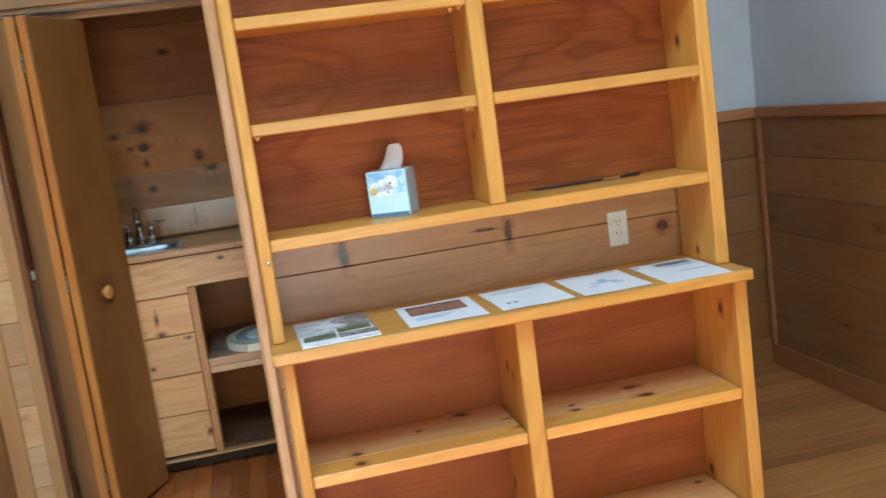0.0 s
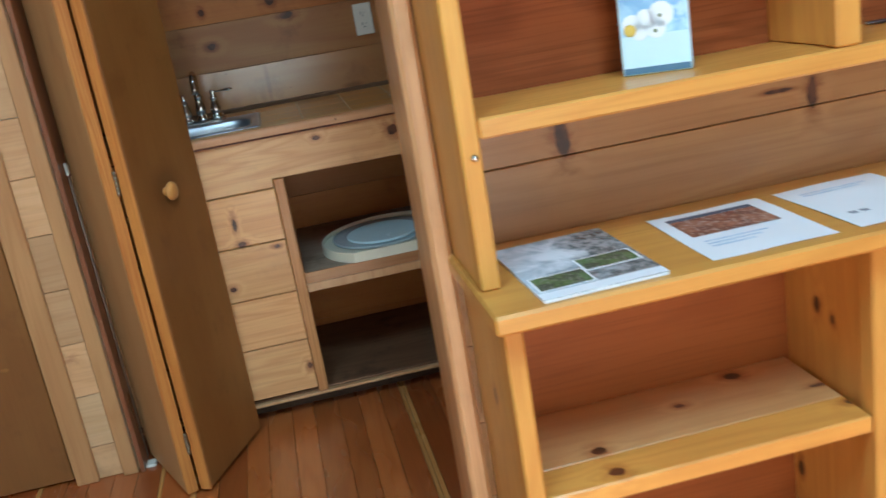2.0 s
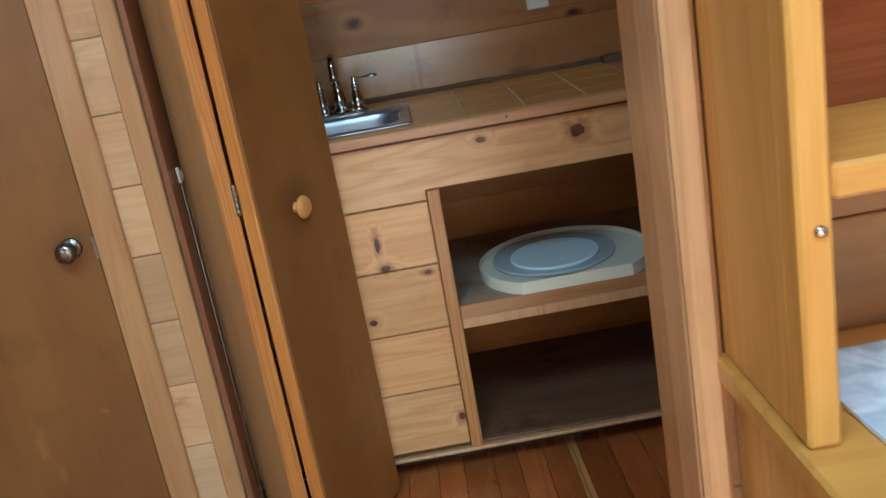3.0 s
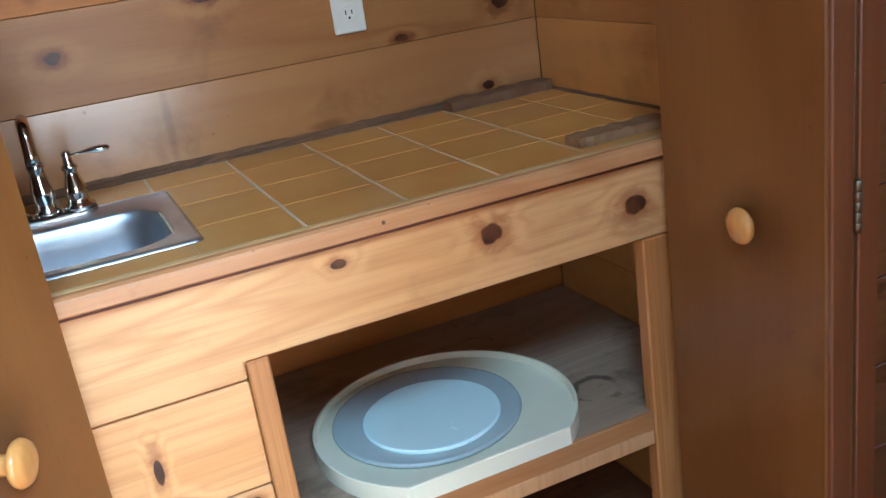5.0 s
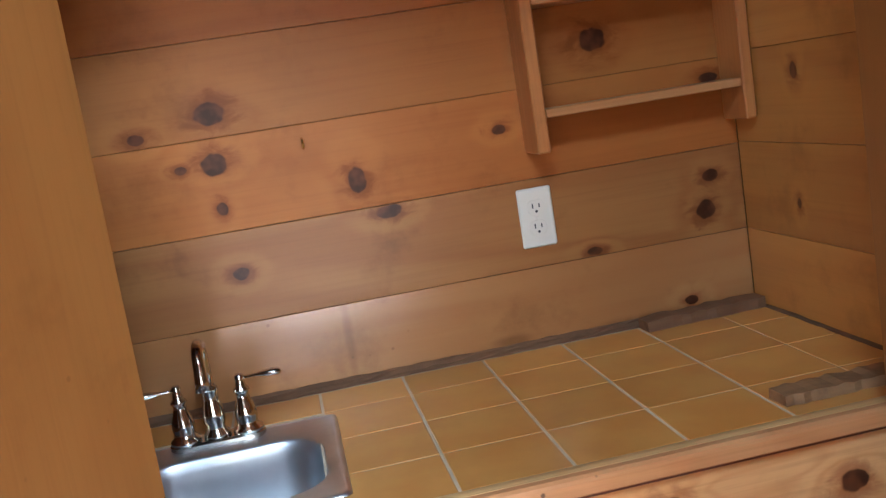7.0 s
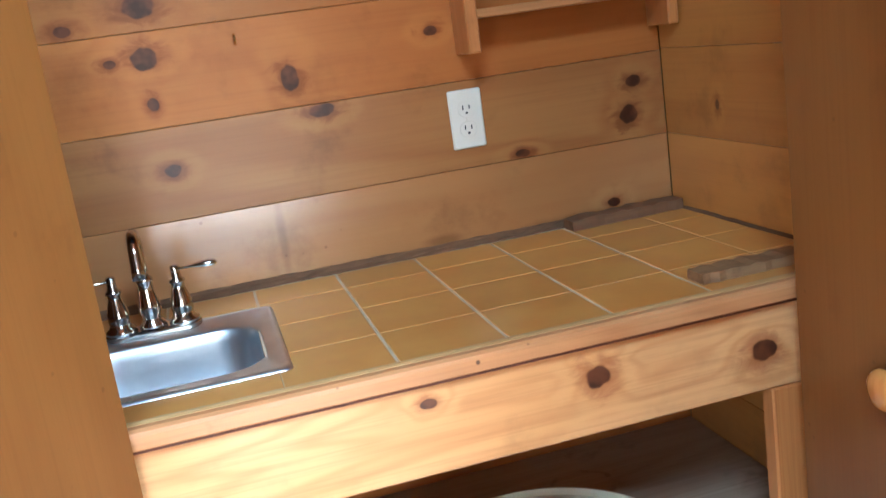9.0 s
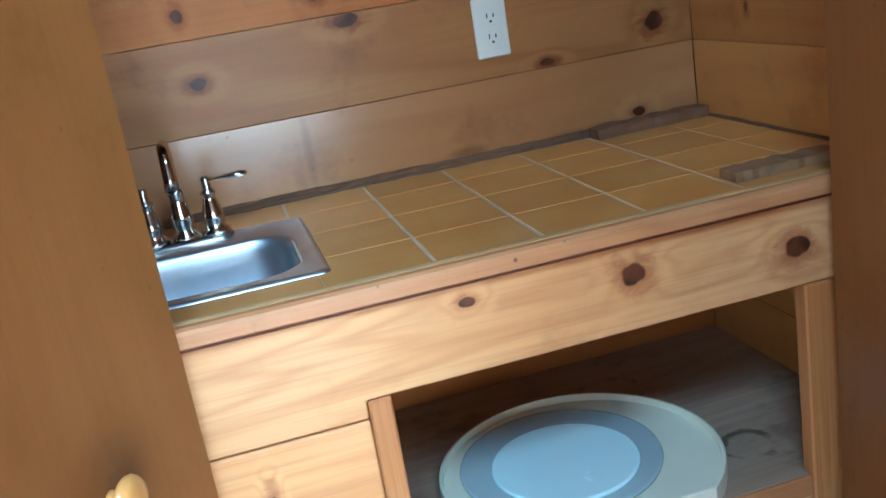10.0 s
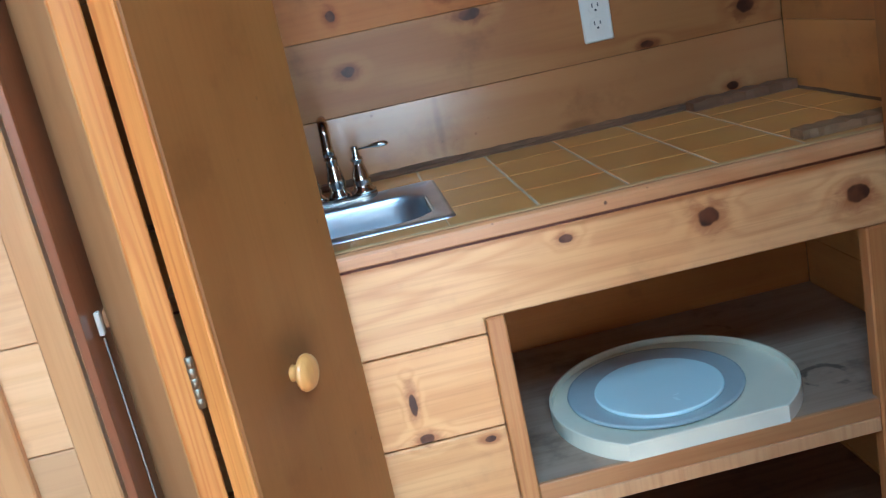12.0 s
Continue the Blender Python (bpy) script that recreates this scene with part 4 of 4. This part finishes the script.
tray()
plate = thing("round_plate", "frosted round plate lying in the cream tray", "plate", (-0.002, 4.266, 0.5165), "stacked discs")
part("disc", lathe([(0.002, 0.0), (0.166, 0.0), (0.169, 0.004), (0.169, 0.0085), (0.002, 0.0085)], 72), m_disc, plate)
part("rim", lathe([(0.1695, 0.001), (0.1735, 0.002), (0.1750, 0.006), (0.1735, 0.0098), (0.1695, 0.0102)], 72), m_disc_rim, plate, "darker glassy rim")
lid = thing("pale_disc", "smaller pale blue-white disc stacked on a plate", "plate", (-0.002, 4.24, 0.5265), "stacked discs")
part("disc", lathe([(0.002, 0.0), (0.120, 0.0), (0.1225, 0.003), (0.1225, 0.0085), (0.002, 0.0085)], 72), m_disc_top, lid)
part("rim", lathe([(0.1227, 0.0005), (0.1255, 0.002), (0.1265, 0.005), (0.1250, 0.0085), (0.1227, 0.0092)], 72), m_disc_top, lid, "rounded pale rim")


# ---- things on the bookshelf ----
def tissue_box():
    w, d, h = 0.118, 0.112, 0.135
    t = thing("tissue_box", "pale blue flowered cube tissue box with a tissue pulled up", "tissue box", (0.329, 2.685, 1.1432), turn=-24)
    carton = part("carton", box(0, w, 0, d, 0, h, 0.002), m_box_pale, t)
    slab("printed_sky", (0.003, w - 0.003, -0.0006, -0.0001, 0.068, h - 0.003), m_box_blue, carton, "blue printed panel", bevel=0)
    # thin sheet over the right side, painted with that side's shade
    slab("carton_side", (w + 0.0002, w + 0.001, 0.003, d - 0.003, 0.003, h - 0.003), m_box_shaded, carton, "blue side of the box, its shade put into the colour", bevel=0)
    slab("printed_band", (0.002, w - 0.002, -0.001, -0.0002, 0.002, 0.013), m_box_band, carton, "dark blue band along the foot", bevel=0)
    for x, z, r in ((0.022, 0.088, 0.017), (0.046, 0.094, 0.018), (0.072, 0.100, 0.022), (0.062, 0.078, 0.018), (0.034, 0.074, 0.015)):
        part("printed_flower", lathe([(r, 0), (r * 0.98, 0.0002)], 11, (x, -0.0008, z), "y"), m_blossom, carton, "printed white blossom")
    part("printed_flower", lathe([(0.011, 0), (0.009, 0.0007)], 9, (0.018, -0.0012, 0.078), "y"), m_yellow, carton, "printed yellow blossom")
    for x, z in ((0.070, 0.098), (0.061, 0.073)):
        part("printed_leaf", lathe([(0.0035, 0), (0.003, 0.0003)], 7, (x, -0.0014, z), "y"), m_box_leaf, carton, "printed dark leaf")
    bm = bmesh.new()
    n = 12
    loops = []
    for i in range(9):
        f = i / 8
        cx, cz = w * 0.5 + 0.022 * f + 0.008 * math.sin(3 * f), h + 0.072 * f
        half = 0.036 * (1 - 0.45 * f) * (1 if f < 0.9 else 0.75)
        loops.append([bm.verts.new((cx + half * math.cos(2 * math.pi * j / n), d * 0.5 + (0.010 + 0.004 * math.sin(5 * f)) * math.sin(2 * math.pi * j / n) + 0.004 * math.sin(7 * f + j * 2.1), cz)) for j in range(n)])
    for a, b in zip(loops, loops[1:]):
        for j in range(n):
            bm.faces.new((a[j], a[(j + 1) % n], b[(j + 1) % n], b[j]))
    bm.faces.new(loops[-1])
    bm.faces.new(loops[0][::-1])
    bmesh.ops.recalc_face_normals(bm, faces=bm.faces)
    for f in bm.faces:
        f.smooth = True
    part("tissue", bm, m_tissue, t, "crumpled white tissue standing up")
    return t


tissue_box()


def stick():
    s = thing("folded_rod", "thin dark folded metal rod with a shiny clip", "rod", (0.838, 2.735, 1.1432), turn=-3.5)
    part("rod", tube([(0.0, -0.003, 0.006), (0.02, 0.0, 0.005), (0.12, 0.001, 0.005), (0.34, 0.003, 0.006)], [0.003, 0.004, 0.0042, 0.004], 10), m_rod, s)
    part("rod", tube([(0.05, 0.008, 0.004), (0.2, 0.009, 0.004), (0.352, 0.010, 0.005)], 0.0035, 10), m_rod, s)
    part("clip", box(0.225, 0.285, -0.005, 0.012, 0.002, 0.0125, 0.003), m_chrome, s, "shiny metal clip")
    part("end_loop", tube([(0.0, 0.006 * math.cos(a) , 0.006 + 0.0035 * math.sin(a)) for a in (2 * math.pi * i / 12 for i in range(12))], 0.0014, 8), m_chrome, s)
    part("end_tuft", box(0.30, 0.352, -0.004, 0.014, 0.003, 0.013, 0.004), m_rod, s)
    return s


stick()
DESK = 0.8545


def sheet(label, x0, y0, w, d, turn):
    s = thing("paper_sheet", label, "paper", (x0, y0, DESK), "sheets on the desk", turn)
    bm = bmesh.new()
    n, m = 8, 10
    layers = []
    for z in (0.0002, 0.0008):
        layers.append([[bm.verts.new((w * i / n, d * j / m, z + 0.0007 * (math.sin(i * 0.9 + j * 0.5 + x0 * 9) + 1))) for i in range(n + 1)] for j in range(m + 1)])
    for k, g in enumerate(layers):
        for j in range(m):
            for i in range(n):
                q = (g[j][i], g[j][i + 1], g[j + 1][i + 1], g[j + 1][i])
                bm.faces.new(q if k else q[::-1])
    lo, hi = layers
    rim = [(0, i) for i in range(n)] + [(j, n) for j in range(m)] + [(m, i) for i in range(n, 0, -1)] + [(j, 0) for j in range(m, 0, -1)]
    for (j0, i0), (j1, i1) in zip(rim, rim[1:] + rim[:1]):
        bm.faces.new((lo[j0][i0], lo[j1][i1], hi[j1][i1], hi[j0][i0]))
    part("page", bm, m_paper, s)
    return s.children[0]


def printed(s, name, x0, x1, y0, y1, material, label="", z=0.0026):
    slab(name, (x0, x1, y0, y1, z, z + 0.0003), material, s, label, bevel=0)


a = sheet("white printed sheet with a dark red photograph", 0.363, 2.462, 0.228, 0.272, 0)
printed(a, "photograph", 0.025, 0.195, 0.125, 0.225, m_photo_room, "reddish photograph of an interior")
printed(a, "title_bar", 0.025, 0.195, 0.227, 0.243, m_ink, "dark headline bar")
for i, y in enumerate((0.09, 0.075, 0.06)):
    printed(a, "text_line", 0.03, 0.15 - 0.02 * i, y, y + 0.003, m_ink_pale)
b = sheet("white printed sheet with a few lines of text", 0.632, 2.462, 0.216, 0.272, 1.5)
for x in (0.03, 0.052):
    for y in (0.068, 0.076):
        printed(b, "text_mark", x, x + 0.014, y, y + 0.004, m_ink)
printed(b, "text_line", 0.03, 0.17, 0.225, 0.2275, m_ink_pale)
printed(b, "text_line", 0.03, 0.15, 0.212, 0.2145, m_ink_pale)
c = sheet("white sheet with a pale blue printed map", 0.872, 2.460, 0.21, 0.272, 0)
for x0, x1, y0, y1 in ((0.07, 0.15, 0.12, 0.135), (0.10, 0.125, 0.135, 0.17), (0.13, 0.16, 0.10, 0.115), (0.05, 0.075, 0.085, 0.095)):
    printed(c, "map_mark", x0, x1, y0, y1, m_ink_pale, "pale blue map shape")
printed(c, "text_line", 0.02, 0.19, 0.25, 0.2525, m_ink_pale)
d = sheet("white sheet with a block of dark text lines", 1.117, 2.432, 0.205, 0.29, 0)
for i in range(5):
    printed(d, "text_line", 0.07, 0.185, 0.262 - 0.0095 * i, 0.266 - 0.0095 * i, m_ink)
printed(d, "text_line", 0.08, 0.185, 0.20, 0.203, m_ink)
printed(d, "text_line", 0.10, 0.195, 0.12, 0.123, m_ink)
printed(d, "logo_mark", 0.008, 0.022, 0.25, 0.262, m_photo_room)


def magazine():
    m = thing("magazine", "glossy magazine with grey rock and green meadow photographs", "magazine", (0.066, 2.44, DESK), turn=2.0)
    part("pages", box(0.0, 0.214, 0.0, 0.297, 0.0, 0.006, 0.0012), m_paper, m, "white page edges")
    cover = part("cover", box(-0.0005, 0.2145, -0.0005, 0.2975, 0.0061, 0.0068, 0.0), m_cover, m, "glossy pale cover")
    for x0, x1, y0, y1 in ((0.006, 0.105, 0.035, 0.105), (0.104, 0.208, 0.085, 0.150)):
        slab("photo_border", (x0, x1, y0, y1, 0.0069, 0.0072), m_paper, cover, bevel=0)
        slab("photo", (x0 + 0.004, x1 - 0.004, y0 + 0.004, y1 - 0.004, 0.0073, 0.0076), m_photo_green, cover, "small photograph of a green meadow", bevel=0)
    slab("photo_border", (0.0, 0.214, 0.0, 0.03, 0.0069, 0.0072), m_paper, cover, "white strip along the foot", bevel=0)
    return m


magazine()


# ---- door and trim ----
door = thing("door_1", "closed flat brown varnished door with scratches", "door", (DOOR[0], NY + 0.02, 0.008))
door["kind"] = "structure"
slab("door_panel", (0.004, DOOR[1] - DOOR[0] - 0.009, 0, 0.036, 0, 2.015), m_door, door, bevel=0.003)
kn = lathe([(0.026, 0.0), (0.026, 0.003), (0.021, 0.006), (0.010, 0.009), (0.009, 0.026), (0.018, 0.031), (0.025, 0.040), (0.026, 0.049), (0.022, 0.057), (0.012, 0.061), (0.0006, 0.0615)], 28,
           (-1.202 - DOOR[0], 0, 0.85), "y")
part("door_knob", kn, m_nickel, door, "round dull nickel door knob")
part("keyhole", lathe([(0.006, 0.0), (0.006, 0.0012)], 12, (-1.202 - DOOR[0], -0.0612, 0.85), "y"), m_hinge, door)


def trim(name, b, material, label, bevel=0.003):
    ob = slab(name, b, material, None, bevel=bevel)
    return tagged(ob, label, "trim", "", "structure")


trim("trim_door_right", (-1.130, -1.061, NY - 0.019, NY - 0.0005, 0, 2.10), m_trim, "flat pine door casing")
trim("trim_door_left", (-2.022, -1.951, NY - 0.019, NY - 0.0005, 0, 2.10), m_trim, "flat pine door casing")
trim("trim_door_head", (-2.022, -1.061, NY - 0.019, NY - 0.0005, 2.101, 2.17), m_trim_x, "flat pine door casing")
trim("trim_closet_left", (-0.985, -0.938, NY - 0.022, NY - 0.0005, 0, 2.02), m_trim, "pine closet casing")
trim("trim_closet_right", (0.472, 0.52, NY - 0.022, NY - 0.0005, 0, 2.02), m_trim, "pine closet casing")
trim("trim_closet_head", (-0.985, 0.52, NY - 0.022, NY - 0.0005, 2.021, 2.12), m_trim_x, "pine header over the closet opening")
trim("trim_closet_track", (-0.93, 0.47, NY + 0.05, NY + 0.095, 1.968, 1.999), m_trim_x, "pine strip with the bifold door track")
trim("jamb_closet_left", (-0.9295, -0.916, NY - 0.026, Y1 - 0.003, 0, 1.967), m_jamb, "dark reddish closet jamb board", 0.001)
trim("jamb_closet_right", (0.4555, 0.4695, NY - 0.026, Y1 - 0.003, 0, 1.967), m_jamb, "dark reddish closet jamb board", 0.001)
strike = slab("strike_plate", (-1.136, -1.128, NY - 0.0205, NY - 0.0192, 0.83, 0.885), m_hinge, None, bevel=0.0)
tagged(strike, "small worn metal strike plate on the door casing", "strike plate")
m_cap = plain("yellowed_plastic", (0.52, 0.46, 0.38), 0.6, spots=0.15)
m_shaft = plain("dull_metal", (0.30, 0.25, 0.20), 0.55, 0.7)
rod = thing("floor_pivot_rod", "thin pale metal pull rod with a yellowed cap beside the jamb", "rod", (-0.9065, 3.975, 0.0))
part("shaft", tube([(0, 0, 0.012), (0, 0, 0.962)], 0.0016, 10), m_shaft, rod)
part("cap", box(-0.004, 0.004, -0.006, 0.006, 0.967, 1.005, 0.0015), m_cap, rod, "small yellowed plastic cap")
part("floor_bracket", box(-0.008, 0.022, -0.03, 0.012, 0.0, 0.010, 0.002), m_plastic, rod, "white floor bracket")

# partition end and east wall trim
trim("trim_partition_corner", (-0.048, -0.009, 2.786, 2.8095, 0, TOP), m_post, "rounded pine corner board of the partition", 0.008)
trim("trim_partition_end", (-0.0475, -0.0305, 2.8105, 2.905, 0, TOP), m_post, "pine end board of the partition", 0.004)
trim("trim_partition_end_far", (-0.0455, -0.0305, 2.906, 2.995, 0, TOP), m_trim, "darker pine end board of the partition", 0.003)
trim("trim_partition_back", (-0.0295, 1.40, 2.976, 2.99, 0, TOP), m_wall, "pine boarding on the partition's far side")
trim("trim_rail_east", (X1 - 0.018, X1 + 0.0155, Y0, NY - 0.02, 1.187, 1.235), m_trim_y, "reddish pine chair rail")
trim("baseboard_east", (X1 - 0.016, X1 - 0.0005, Y0, NY - 0.02, 0.0, 0.105), m_trim_y, "reddish pine baseboard")
trim("trim_corner_east", (X1 - 0.022, X1 - 0.0005, NY - 0.045, NY - 0.019, 0.106, 1.186), m_trim_y, "pine corner strip")
trim("trim_rail_north", (0.53, X1 - 0.019, NY - 0.018, NY + 0.0155, 1.187, 1.235), m_trim_x, "reddish pine chair rail")

# ---- boards of the walls and the floor ----
def boards(parent, name, axis, a0, a1, face, thick, grooves, material, sign, gap=0.002, bevel=0.0018):
    """Boards one above the other between the heights in grooves; face: their front, sign: the side on which the wall lies."""
    lo, hi = sorted((face, face + sign * thick))
    for z0, z1 in zip(grooves, grooves[1:]):
        b = (a0, a1, lo, hi, z0 + gap / 2, z1 - gap / 2) if axis == "x" else (lo, hi, a0, a1, z0 + gap / 2, z1 - gap / 2)
        slab(name, b, material, parent, bevel=bevel)


def steps(z0, z1, first, pitch):
    return [z0] + [first + pitch * i for i in range(-20, 40) if z0 + 0.02 < first + pitch * i < z1 - 0.02] + [z1]


boards(wall_back, "plank", "x", -0.995, 0.5395, 4.673, 0.0155, steps(0.0, 0.963, 1.134, 0.171), m_back, 1, 0.0008, 0.0009)
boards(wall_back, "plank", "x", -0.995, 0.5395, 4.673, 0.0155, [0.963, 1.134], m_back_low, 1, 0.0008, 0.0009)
boards(wall_back, "plank", "x", -0.995, 0.5395, 4.673, 0.0155, [1.134, 1.305], m_back_olive, 1, 0.0008, 0.0009)
boards(wall_back, "plank", "x", -0.995, 0.5395, 4.673, 0.0155, steps(1.305, TOP, 1.134, 0.171), m_back, 1, 0.0008, 0.0009)
boards(wall_side, "plank", "y", Y1 + 0.001, 4.672, 0.54, 0.0155, steps(0.0, TOP, 1.134, 0.174), m_side, 1, 0.0008, 0.0009)
boards(wall_north, "plank", "x", -1.10, CLOSET[0] - 0.007, NY, 0.0155, steps(0.0, TOP, 0.985, 0.1745), m_cream, 1)
boards(wall_north, "plank", "x", X0, DOOR[0] - 0.002, NY, 0.0155, steps(0.0, TOP, 0.985, 0.1745), m_wall, 1)
boards(wall_north, "plank", "x", CLOSET[0] - 0.006, CLOSET[1] + 0.03, NY, 0.0155, steps(2.002, TOP, 0.985, 0.1745), m_wall, 1)
boards(wall_north, "plank", "x", CLOSET[1] + 0.031, X1 - 0.001, NY, 0.0155, steps(0.0, 1.1865, 1.01, 0.175), m_wall_x, 1)
boards(wall_east, "plank", "y", Y0, NY - 0.001, X1, 0.0155, steps(0.0, 1.1865, 1.01, 0.175), m_wall_y, 1)
boards(partition, "plank", "x", -0.008, 1.40, 2.81, 0.0155, steps(0.0, TOP, 0.997, 0.172), m_shelfwall, 1)

rng = random.Random(4)


def strips(across, lo, hi, a0, a1, widths, material, narrow=None):
    """Floor strips side by side over lo..hi, each broken into lengths from a0 to a1."""
    at = lo
    while at < hi - 0.02:
        wide = rng.choice(widths)
        nxt = min(at + wide, hi)
        wood_here = narrow if narrow and wide < 0.03 else material
        start = a0
        while start < a1 - 0.05:
            end = min(a1, start + rng.uniform(0.9, 2.6))
            if a1 - end < 0.35:
                end = a1
            b = (at + 0.0006, nxt - 0.0006, start + 0.0006, end - 0.0006, -0.02, 0.0)
            if across == "y":
                b = (start + 0.0006, end - 0.0006, at + 0.0006, nxt - 0.0006, -0.02, 0.0)
            slab("floor_board", b, wood_here, floor, bevel=0.0008)
            start = end
        at = nxt


strips("x", X0, 1.40, 2.83, Y1 + 0.12, (0.016, 0.012, 0.07, 0.075, 0.08, 0.085, 0.09), m_fir_y, m_fir_sap)
strips("y", Y0, 2.83, X0, 1.40, (0.07, 0.085), m_fir_x)
strips("y", Y0, Y1, 1.40, X1, (0.07, 0.085), m_fir_x)
